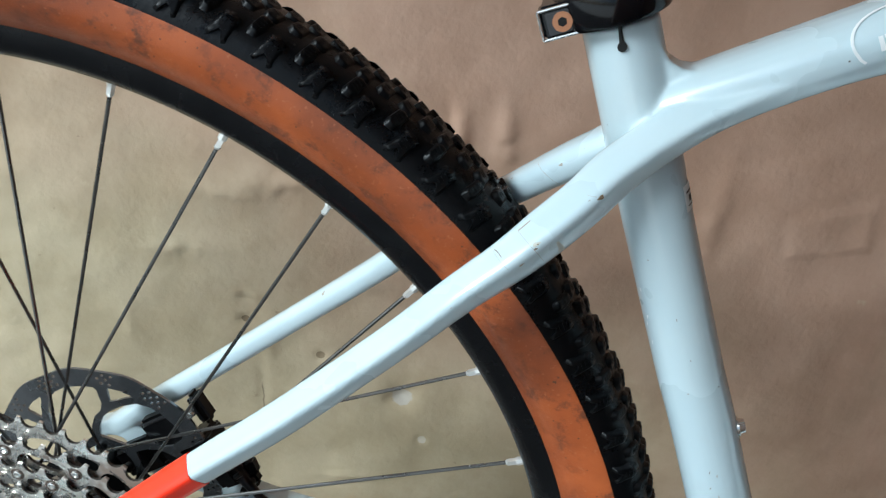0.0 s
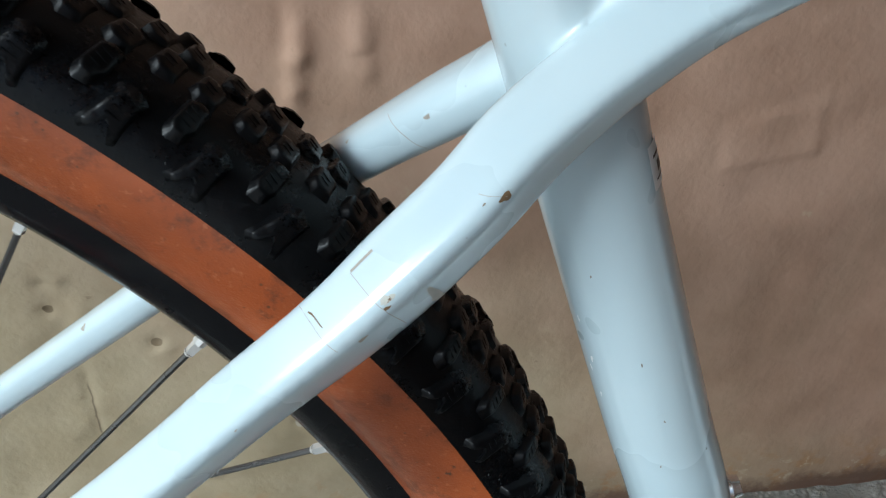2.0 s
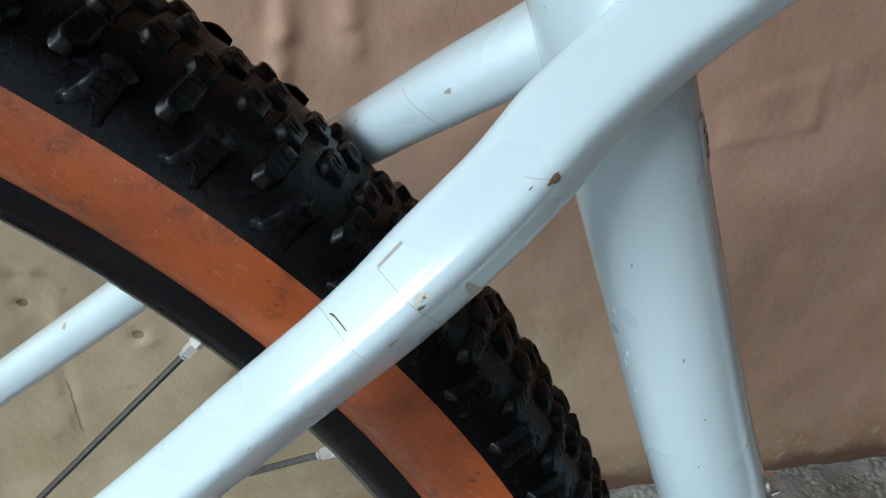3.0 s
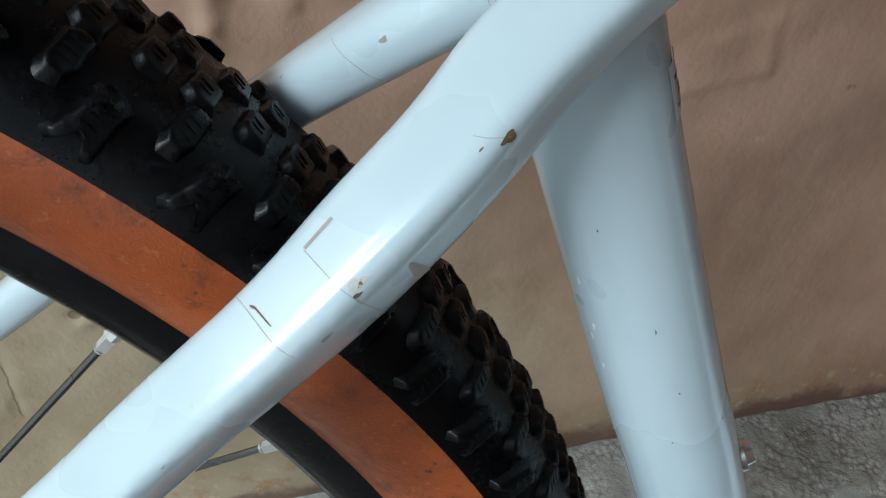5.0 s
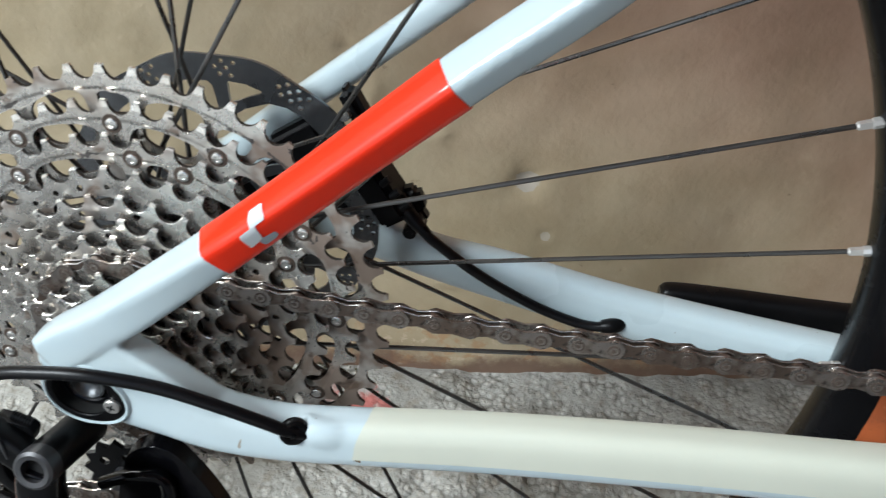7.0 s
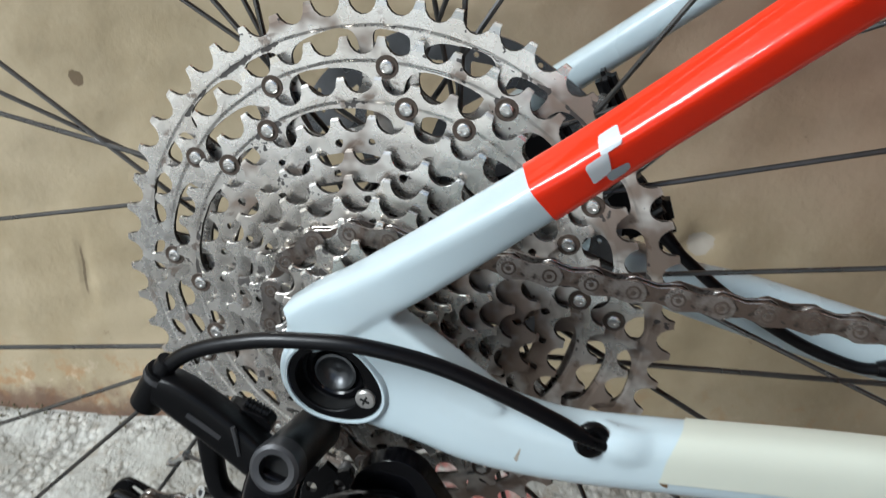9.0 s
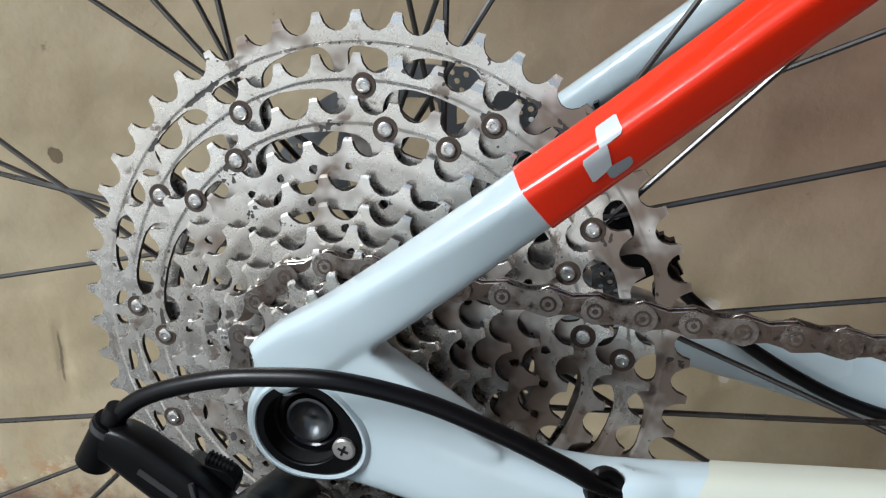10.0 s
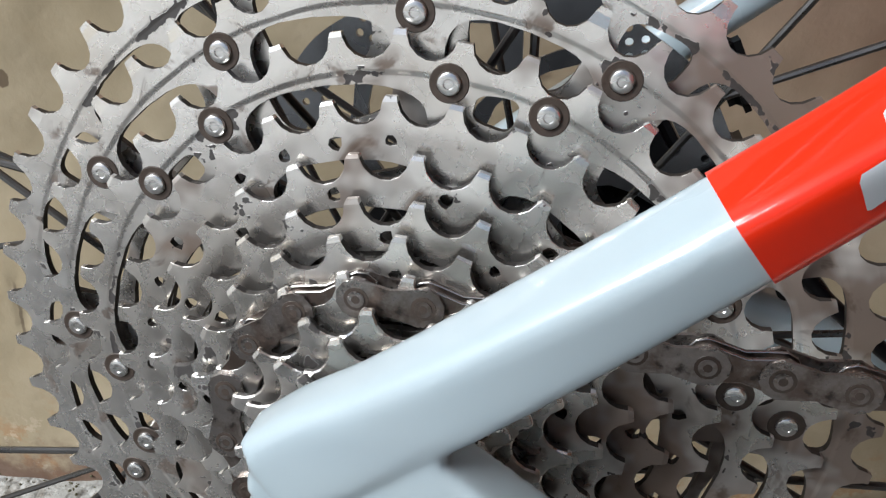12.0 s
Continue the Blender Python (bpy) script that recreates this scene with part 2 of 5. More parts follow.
def concrete():
    n = Nodes("worn_concrete")
    big, mid, fine = n.noise(6.0, 6.0, 0.6), n.noise(45.0, 6.0, 0.7), n.noise(320.0, 4.0)
    col = n.mix(n.ramp(big, 0.35, 0.65), (0.27, 0.262, 0.235), (0.46, 0.455, 0.42))
    col = n.mix(n.ramp(mid, 0.50, 0.68, 0.0, 0.6), col, (0.19, 0.155, 0.11))
    # exposed pale pebbles with dark grit between them
    pebble = n.cells(150.0)
    shown = n.ramp(n.noise(24.0, 4.0, 0.6), 0.42, 0.58, 0.15, 1.0)
    col = n.mix(n.math("MULTIPLY", n.ramp(pebble, 0.18, 0.42, 0.7, 0.0), shown), col, n.mix(n.noise(95.0, 2.0), (0.34, 0.30, 0.25), (0.66, 0.65, 0.62)))
    col = n.mix(n.math("MULTIPLY", n.ramp(pebble, 0.50, 0.72, 0.0, 0.55), shown), col, (0.12, 0.11, 0.095))
    wob = n.noise(30.0, 5.0, 0.7)
    for x, y, r in ((0.035, 0.275, 0.026), (-0.008, 0.287, 0.018), (0.07, 0.268, 0.014), (0.11, 0.165, 0.010)):
        col = n.mix(n.math("MULTIPLY", n.near((x, y, 0.0), r, 0.04, 70.0), n.ramp(wob, 0.4, 0.55, 0.25, 0.8)), col, (0.42, 0.09, 0.075))
    h = n.math("ADD", n.math("ADD", mid, n.math("MULTIPLY", fine, 0.3)), n.math("MULTIPLY", n.math("MULTIPLY", pebble, shown), -0.7))
    return n.done(col, 0.85, 0.0, n.bump(h, 0.0045, 0.8), 0.0, 0.3)


# unseen ground in front, made dark to cut light bounced onto the bicycle
def dark_front_ground():
    n = Nodes("dark_unseen_ground")
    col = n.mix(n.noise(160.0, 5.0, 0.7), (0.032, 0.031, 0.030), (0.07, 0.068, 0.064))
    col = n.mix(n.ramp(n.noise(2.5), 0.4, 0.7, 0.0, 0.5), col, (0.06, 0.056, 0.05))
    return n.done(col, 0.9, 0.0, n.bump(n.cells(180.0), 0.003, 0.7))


DARK_FRONT = dark_front_ground()
YARD = plain("pale_concrete_yard", (0.60, 0.585, 0.55), 0.85, 0.0, 0.12, 30.0, 0.001)
WALL_TURN, WALL_Y = radians(8.70), 0.3231


def at_wall(x, z):
    """The point of the wall's face at that x and height, in the wall's own axes."""
    return (x / math.cos(WALL_TURN), 0.0, z)


PAINT = frame_paint()
STEEL = plain("worn_steel", (0.55, 0.53, 0.50), 0.4, 0.7, 0.3, 200.0, 0.0001)
RING_STEEL = {n: sprocket_steel(0.0127 / (2 * math.sin(math.pi / n)), {51: 0.0965, 45: 0.0858, 39: 0.0732}.get(n, 0.0), {51: 0.10, 45: 0.16, 39: 0.24, 33: 0.40}.get(n, 0.62)) for n in (51, 45, 39, 33, 28, 24, 21, 18, 15, 13, 11)}
# lighter steel on the chain's bevels, painting in their glints
GLINT = plain("steel_edge_glint", (0.50, 0.48, 0.45), 0.26, 0.9, 0.3, 300.0, 0.0001)
CHAIN, CHAIN_BROWN = chain_steel(0.0), chain_steel(0.10)
RUBBER = rubber()
TAN = tan_wall()
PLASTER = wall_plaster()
CONCRETE = concrete()
RED = plain("red_paint", (0.93, 0.032, 0.004), 0.36, 0.0, 0.05, 60.0, 0.00002, 0.8, 0.22)
DECAL = plain("pale_grey_decal", (0.66, 0.70, 0.72), 0.35, 0.0, 0.08, 200.0, 0.00003, 0.4)
DECAL_DARK = plain("grey_decal", (0.33, 0.36, 0.38), 0.35, 0.0, 0.1, 200.0, 0.00003, 0.4)
WHITE = plain("white_print", (0.82, 0.84, 0.84), 0.4, 0.0, 0.05)
TAPE = plain("yellowed_clear_tape", (0.65, 0.67, 0.57), 0.34, 0.0, 0.07, 40.0, 0.00006, 0.2)
RIM = plain("black_anodised_rim", (0.003, 0.003, 0.0038), 0.24, 0.0, 0.3, 500.0, 0.00006, spec=0.28)
BEAD = plain("dusty_bead_seam", (0.34, 0.25, 0.17), 0.8, 0.0, 0.8, 900.0, 0.0002)
NIPPLE = plain("bright_nipple_alloy", (0.74, 0.73, 0.70), 0.32, 0.6, 0.1, 400.0, 0.00006)
BLACK = plain("black_painted_alloy", (0.004, 0.004, 0.0045), 0.34, 0.0, 0.35, 400.0, 0.0001, spec=0.2)
SATIN = plain("satin_grey_alloy", (0.055, 0.055, 0.058), 0.42, 0.4, 0.25, 400.0, 0.0001)
GLOSS = plain("gloss_black_paint", (0.003, 0.003, 0.004), 0.18, 0.0, 0.3, 300.0, 0.0001, 0.2, 0.25)
SPOKE = plain("dark_spoke_steel", (0.125, 0.122, 0.118), 0.30, 0.85, 0.3, 400.0, 0.00004)
SILVER = plain("silver_alloy", (0.74, 0.73, 0.70), 0.26, 0.9, 0.12, 400.0, 0.00006)
ROTOR = plain("dark_rotor_steel", (0.27, 0.28, 0.295), 0.27, 0.9, 0.35, 200.0, 0.00008)
CABLE = plain("black_cable_housing", (0.004, 0.004, 0.005), 0.32, 0.0, 0.3, 300.0, 0.00005, spec=0.3)
# grime, darkened further to paint in the shade between the sprockets
GRIME_SHADE = plain("oily_grime_and_shade", (0.04, 0.034, 0.029), 0.5, 0.2, 0.6, 300.0, 0.0002)
RUST = plain("brown_rust", (0.075, 0.055, 0.042), 0.55, 0.2, 0.7, 700.0, 0.0003)
COPPER = plain("coppery_bolt", (0.50, 0.24, 0.13), 0.4, 0.8, 0.3, 500.0, 0.0002)
CHIP = plain("bare_brown_chip", (0.17, 0.11, 0.055), 0.7, 0.0, 0.6, 900.0, 0.0002)
PRIMER = plain("yellowed_primer", (0.56, 0.56, 0.50), 0.6, 0.0, 0.3, 500.0, 0.0001)
SCRATCH = plain("grey_scuff", (0.36, 0.33, 0.28), 0.6, 0.0, 0.4, 900.0, 0.0001)
HOLE = plain("dark_hollow", (0.006, 0.006, 0.006), 0.8, 0.0, 0.2)
MOSS = plain("dry_moss_and_grit", (0.11, 0.10, 0.055), 0.95, 0.0, 0.5, 250.0, 0.0008)


# ---------------------------------------------------------------- mesh helpers
def mesh_of(bm, name, mats, smooth=True, angle=None):
    bmesh.ops.recalc_face_normals(bm, faces=bm.faces[:])
    me = bpy.data.meshes.new(name)
    bm.to_mesh(me)
    bm.free()
    for m in mats if isinstance(mats, (list, tuple)) else [mats]:
        me.materials.append(m)
    me.polygons.foreach_set("use_smooth", [smooth] * len(me.polygons))
    if smooth and angle:
        me.set_sharp_from_angle(angle=radians(angle))
    return me


def part(name, bm, material, parent, label="", smooth=True, angle=35):
    ob = new(name, mesh_of(bm, name, material, smooth, angle))
    ob.parent = parent
    if label:
        ob["label"] = label
    return ob


def spline(points, steps):
    """A smooth line through the points (any number of values a point)."""
    p = np.array(points, float)
    q = np.vstack([2 * p[0] - p[1], p, 2 * p[-1] - p[-2]])
    out = []
    for i in range(1, len(q) - 2):
        for k in range(steps):
            t = k / steps
            out.append(0.5 * (2 * q[i] + (q[i + 1] - q[i - 1]) * t + (2 * q[i - 1] - 5 * q[i] + 4 * q[i + 1] - q[i + 2]) * t**2 + (3 * q[i] - q[i - 1] - 3 * q[i + 1] + q[i + 2]) * t**3))
    return np.array(out + [p[-1]])


def sweep(bm, rows, sides=20, power=2.0, side=(0, 1, 0), steps=6, closed_ends=True):
    """A tube along rows of x, y, z, half height, half width and twist in degrees; its width lies along side. power over 2 squares the section."""
    rows = [(*r, r[3], 0.0) if len(r) == 4 else (*r, 0.0) if len(r) == 5 else r for r in rows]
    line = spline(rows, steps) if steps > 1 else np.array(rows, float)
    rings = []
    for i, r in enumerate(line):
        ahead = Vector(line[min(i + 1, len(line) - 1)][:3] - line[max(i - 1, 0)][:3]).normalized()
        up = ahead.cross(Vector(side)).normalized()
        wide = up.cross(ahead).normalized()
        tw = Matrix.Rotation(radians(r[5]), 3, ahead)
        up, wide = tw @ up, tw @ wide
        ring = []
        for k in range(sides):
            a = 2 * math.pi * k / sides
            c, s = math.cos(a), math.sin(a)
            c, s = math.copysign(abs(c) ** (2 / power), c), math.copysign(abs(s) ** (2 / power), s)
            ring.append(bm.verts.new(Vector(r[:3]) + up * (c * r[3]) + wide * (s * r[4])))
        rings.append(ring)
    for a, b in zip(rings, rings[1:]):
        for k in range(sides):
            bm.faces.new((a[k], a[(k + 1) % sides], b[(k + 1) % sides], b[k]))
    if closed_ends:
        bm.faces.new(rings[0][::-1])
        bm.faces.new(rings[-1])
    return rings


def lathe(bm, profile, turns=96, centre=(0, 0, 0), closed=False, mats=None):
    """A profile of (radius, y) turned round the y axis. mats: a slot for each profile step."""
    cx, cy, cz = centre
    rings = [[bm.verts.new((cx + r * math.cos(2 * math.pi * k / turns), cy + y, cz + r * math.sin(2 * math.pi * k / turns))) for k in range(turns)] for r, y in profile]
    pairs = list(zip(rings, rings[1:])) + ([(rings[-1], rings[0])] if closed else [])
    for i, (a, b) in enumerate(pairs):
        for k in range(turns):
            f = bm.faces.new((a[k], a[(k + 1) % turns], b[(k + 1) % turns], b[k]))
            if mats:
                f.material_index = mats[i]
    return rings


def rod(bm, a, b, r, sides=10, r2=None, slot=0):
    """A capped cylinder or cone from a to b."""
    a, b = Vector(a), Vector(b)
    ahead = (b - a).normalized()
    u = ahead.orthogonal().normalized()
    v = ahead.cross(u)
    rings = []
    for p, rad in ((a, r), (b, r if r2 is None else r2)):
        rings.append([bm.verts.new(p + (u * math.cos(2 * math.pi * k / sides) + v * math.sin(2 * math.pi * k / sides)) * rad) for k in range(sides)])
    faces = [bm.faces.new((rings[0][k], rings[0][(k + 1) % sides], rings[1][(k + 1) % sides], rings[1][k])) for k in range(sides)]
    faces += [bm.faces.new(rings[0][::-1]), bm.faces.new(rings[1])]
    for f in faces:
        f.material_index = slot
    return rings


def stamped(bm, outer, holes, y_front, y_back, soft=0.0):
    """A flat plate in the xz plane with holes, between y_front (towards -y) and y_back; soft: rounding of its rim towards the front."""
    edges = []
    for loop in [outer, *holes]:
        vs = [bm.verts.new((x, y_front, z)) for x, z in loop]
        edges += [bm.edges.new((vs[i], vs[(i + 1) % len(vs)])) for i in range(len(vs))]
    got = bmesh.ops.triangle_fill(bm, use_beauty=True, use_dissolve=False, edges=edges, normal=(0, -1, 0))
    faces = [f for f in got["geom"] if isinstance(f, bmesh.types.BMFace)]
    more = bmesh.ops.extrude_face_region(bm, geom=faces)
    back = [v for v in more["geom"] if isinstance(v, bmesh.types.BMVert)]
    bmesh.ops.translate(bm, verts=back, vec=(0, y_back - y_front, 0))
    return faces


def circle(x, z, r, n=16):
    return [(x + r * math.cos(2 * math.pi * k / n), z + r * math.sin(2 * math.pi * k / n)) for k in range(n)]


def slot(angle, wide, r0, r1, n=26, lean=0.0, power=2.6, centre=(0, 0)):
    """A rounded window of a ring: between radii r0 and r1, wide degrees long, leaning outwards along its length."""
    out = []
    for k in range(n):
        a = 2 * math.pi * k / n
        c, s = math.cos(a), math.sin(a)
        u, v = math.copysign(abs(c) ** (2 / power), c), math.copysign(abs(s) ** (2 / power), s)
        grow = 1 + lean * u
        th = radians(angle + wide / 2 * u)
        r = (r0 + r1) / 2 + (r1 - r0) / 2 * v * grow + lean * 0.002 * u
        out.append((centre[0] + r * math.cos(th), centre[1] + r * math.sin(th)))
    return out


# ---------------------------------------------------------------- wall and ground
def relief(x, z):
    """How far the plaster stands out of the wall's plane, in metres."""
    h = 0.0035 * noise.noise((x * 2.3, z * 2.3, 3.0)) + 0.0021 * noise.noise((x * 11, z * 11, 7.0))
    h += 0.0011 * noise.noise((x * 30, z * 34, 1.0)) + 0.0005 * max(0.0, noise.noise((x * 70, z * 70, 8.0)) - 0.15)
    # an old filled patch with clear lower and far edges
    u, v = x - 0.535, z - 0.447
    u, v = u * 0.98 + v * 0.17, v * 0.98 - u * 0.17
    inside = min(0.036 - abs(u), 0.022 - abs(v))
    h += 0.0019 * max(0.0, min(1.0, inside / 0.006 + 0.5)) * (0.6 + 8 * max(u, 0) + 10 * max(-v, 0))
    # dents and trowel marks
    for cx, cz, rx, rz, d in ((0.046, 0.469, 0.035, 0.010, 0.004), (0.007, 0.457, 0.025, 0.008, 0.003), (0.198, 0.504, 0.007, 0.028, 0.005), (0.24, 0.523, 0.008, 0.03, 0.005), (0.158, 0.233, 0.013, 0.013, -0.008), (0.18, 0.1764, 0.006, 0.006, -0.003), (0.43, 0.45, 0.01, 0.04, 0.003), (-0.333, 0.165, 0.0025, 0.03, -0.004), (0.10, 0.12, 0.03, 0.006, 0.003), (0.03, 0.30, 0.006, 0.03, 0.003), (0.0107, 0.347, 0.006, 0.006, -0.0035), (0.0175, 0.352, 0.009, 0.006, 0.003), (0.0087, 0.3224, 0.0045, 0.0045, -0.003), (0.0784, 0.2827, 0.006, 0.0055, -0.0038), (0.085, 0.276, 0.008, 0.006, 0.0025), (0.0200, 0.2437, 0.003, 0.02, -0.003), (0.0195, 0.20, 0.003, 0.024, -0.003), (0.2031, 0.5296, 0.006, 0.02, 0.004), (0.193, 0.533, 0.005, 0.016, -0.003), (-0.05, 0.40, 0.03, 0.01, 0.003), (-0.10, 0.31, 0.012, 0.02, 0.003), (0.12, 0.37, 0.02, 0.009, 0.003)):
        q = ((x - cx) / rx) ** 2 + ((z - cz) / rz) ** 2
        if q < 6:
            h += d * math.exp(-q) * (0.7 + 0.6 * noise.noise((x * 90, z * 90, 5.0)))
    return h


def spread(fine_a, fine_b, step, far_a, far_b, far_step):
    left = list(np.arange(far_a, fine_a, far_step))
    return left + list(np.arange(fine_a, fine_b, step)) + list(np.linspace(fine_b, far_b, max(2, int((far_b - fine_b) / far_step) + 1)))


def make_wall():
    bm = bmesh.new()
    xs, zs = spread(-0.62, 1.0, 0.0042, -3.0, 4.0, 0.2), spread(0.0, 0.75, 0.0042, -0.02, 2.6, 0.15)
    zs = [-0.03] + [z for z in zs if z >= 0.0]
    grid = [[bm.verts.new((x, -relief(x, z), z)) for z in zs] for x in xs]
    for i in range(len(xs) - 1):
        for j in range(len(zs) - 1):
            bm.faces.new((grid[i][j], grid[i + 1][j], grid[i + 1][j + 1], grid[i][j + 1]))
    x0, x1, z0, z1 = xs[0], xs[-1], zs[0], zs[-1]
    b = [bm.verts.new((x, 0.2, z)) for x, z in ((x0, z0), (x1, z0), (x1, z1), (x0, z1))]
    bm.faces.new(b)
    bm.faces.new([b[0], b[1], *[grid[i][0] for i in range(len(xs) - 1, -1, -1)]])
    bm.faces.new([b[3], b[2], *[grid[i][-1] for i in range(len(xs) - 1, -1, -1)]][::-1])
    bm.faces.new([b[0], b[3], *grid[0][::-1]])
    bm.faces.new([b[1], b[2], *grid[-1][::-1]])
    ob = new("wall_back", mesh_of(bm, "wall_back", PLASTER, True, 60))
    ob.matrix_basis = Matrix.Translation((0, WALL_Y, 0)) @ Matrix.Rotation(WALL_TURN, 4, "Z")
    return tagged(ob, "rough ochre and clay painted plaster wall with dents and chips", "wall", kind="structure")


wall = make_wall()


def wall_point(x, off, z):
    """World place from the wall's own axes."""
    return wall.matrix_basis @ Vector((x, -off, z))


def make_ground():
    bm = bmesh.new()
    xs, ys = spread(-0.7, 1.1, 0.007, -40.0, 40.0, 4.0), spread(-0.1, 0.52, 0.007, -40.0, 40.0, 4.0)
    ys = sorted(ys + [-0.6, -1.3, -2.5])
    vs = {}
    for i, x in enumerate(xs):
        for j, y in enumerate(ys):
            h = 0.0
            if -0.75 < x < 1.15 and -0.15 < y < 0.6:
                h = 0.005 * noise.noise((x * 9, y * 9, 2.0)) + 0.0045 * noise.noise((x * 34, y * 34, 4.0)) + 0.002 * noise.noise((x * 85, y * 85, 6.0))
                h *= min(1.0, max(0.0, (abs(y) + abs(x) - 0.02) * 12))
                off = (y - WALL_Y) * math.cos(WALL_TURN) - x * math.sin(WALL_TURN)
                # a mortar skirt along the wall and an open joint before the paving
                h += 0.005 * max(0.0, min(1.0, (off + 0.045) / 0.03))
                h -= 0.007 * math.exp(-(((off + 0.108) / 0.006) ** 2))
                h -= 0.006 * math.exp(-(((x - 0.20 + 0.15 * (y - 0.2)) / 0.006) ** 2)) * (off < -0.105)
                h -= 0.006 * math.exp(-(((x + 0.42 + 0.15 * (y - 0.2)) / 0.006) ** 2)) * (off < -0.105)
            vs[i, j] = bm.verts.new((x, y, h))
    for i in range(len(xs) - 1):
        for j in range(len(ys) - 1):
            # slot 1 is the added dark ground in front, out of view
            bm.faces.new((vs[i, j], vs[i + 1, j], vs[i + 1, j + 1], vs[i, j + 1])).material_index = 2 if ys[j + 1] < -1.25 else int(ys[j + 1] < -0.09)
    return tagged(new("ground", mesh_of(bm, "ground", [CONCRETE, DARK_FRONT, YARD])), "worn grey concrete paving with flaked red paint, added dark ground out of view", "ground", kind="structure")


make_ground()


def light_block(name, x0, x1, y0, y1, height):
    bm = bmesh.new()
    bmesh.ops.create_cube(bm, size=1.0, matrix=Matrix.Translation(((x0 + x1) / 2, (y0 + y1) / 2, height / 2 - 0.02)) @ Matrix.Diagonal((x1 - x0, y1 - y0, height, 1)))
    return tagged(new(name, mesh_of(bm, name, PLASTER, False)), "unseen plaster wall added to block light", "wall", kind="structure")


# unseen walls added to hold light back from the right and front
light_block("block_front", 0.40, 3.6, -0.95, -0.75, 2.6)
light_block("block_end", 1.75, 1.95, -0.75, 0.585, 2.6)


# unseen slab added overhead; its edge dims the sun towards the right
roof_block = light_block("ceiling", -1.40, 1.95, -1.75, 0.575, 0.12)
roof_block.location.z = 2.58
tagged(roof_block, "unseen plaster slab added to block light", "ceiling")


def make_litter():
    """Moss, grit and crumbs where the wall meets the ground."""
    rng = random.Random(4)
    bm = bmesh.new()
    for _ in range(1500):
        x = rng.uniform(-0.62, 0.05)
        if noise.noise((x * 7, 0.0, 9.0)) < rng.uniform(-0.35, 0.35):
            continue
        s = rng.uniform(0.0004, 0.0013)
        c = wall_point(x, abs(rng.gauss(0.004, 0.008)) + s * 0.5, 0.004 + s * 0.4 + rng.random() ** 3 * 0.008)
        m = Matrix.Translation(c) @ Euler([rng.uniform(0, 6) for _ in range(3)]).to_matrix().to_4x4() @ Matrix.Diagonal((s * rng.uniform(0.6, 1.6), s, s * rng.uniform(0.5, 1.0), 1))
        bmesh.ops.create_icosphere(bm, subdivisions=1, radius=1.0, matrix=m)
    return tagged(new("moss_and_grit", mesh_of(bm, "moss_and_grit", MOSS, False)), "dark moss and grit along the foot of the wall", "moss", kind="stuff")


make_litter()

# ---------------------------------------------------------------- the bicycle
AXLE = 0.367
LEAN = math.atan(0.0758)
bicycle = new("bicycle")
bicycle.matrix_basis = Matrix.Translation((0, 0, 0.0055)) @ Matrix.Rotation(-LEAN, 4, "X")
tagged(bicycle, "pale blue-grey mountain bike leaning towards the wall, rear half", "bicycle")


def polar(r, deg, y):
    return Vector((r * math.cos(radians(deg)), y, AXLE + r * math.sin(radians(deg))))


# frame: tubes run into one another with soft fillets
NEAR_STAY = [(-0.0108, -0.08, 0.382, 0.0092, 0.0072, 0), (-0.002, -0.08, 0.3888, 0.0097, 0.0074, 0), (0.009, -0.08, 0.3968, 0.0091, 0.0074, 4), (0.0277, -0.08, 0.4119, 0.0085, 0.0074, 12), (0.0563, -0.0797, 0.4366, 0.0073, 0.007, 24), (0.0852, -0.0758, 0.4612, 0.0067, 0.0067, 31), (0.1348, -0.07, 0.5047, 0.0068, 0.0072, 33), (0.1714, -0.0635, 0.534, 0.0069, 0.0075, 34), (0.2188, -0.058, 0.578, 0.0064, 0.0074, 35), (0.2479, -0.054, 0.6068, 0.007, 0.0075, 36.5), (0.2663, -0.048, 0.6217, 0.0082, 0.00787, 38), (0.2795, -0.042, 0.6335, 0.0086, 0.00869, 38), (0.2931, -0.0355, 0.6464, 0.0081, 0.0088, 38), (0.3064, -0.027, 0.6599, 0.0077, 0.0091, 38), (0.3258, -0.0185, 0.6747, 0.0069, 0.0086, 36), (0.348, -0.0135, 0.6876, 0.006, 0.0072, 29.5), (0.385, -0.0105, 0.705, 0.0055, 0.0064, 11.9), (0.44, -0.008, 0.728, 0.006, 0.007, 0), (0.5, -0.002, 0.757, 0.004, 0.005, 0)]
FAR_STAY = [(0.0, 0.08, 0.385, 0.0088, 0.0076), (0.039, 0.077, 0.4195, 0.00792, 0.0076), (0.085, 0.0725, 0.459, 0.00748, 0.0076), (0.1275, 0.068, 0.496, 0.0073, 0.0076), (0.186, 0.0585, 0.548, 0.0073, 0.00808), (0.23, 0.045, 0.592, 0.00748, 0.00855), (0.266, 0.031, 0.6238, 0.00774, 0.00903), (0.286, 0.0225, 0.641, 0.00836, 0.01045), (0.3057, 0.017, 0.656, 0.0088, 0.0114), (0.325, 0.015, 0.672, 0.0088, 0.0114), (0.348, 0.0135, 0.6855, 0.0082, 0.009), (0.385, 0.0105, 0.7025, 0.0072, 0.008), (0.44, 0.008, 0.728, 0.006, 0.007), (0.5, 0.002, 0.757, 0.004, 0.005)]
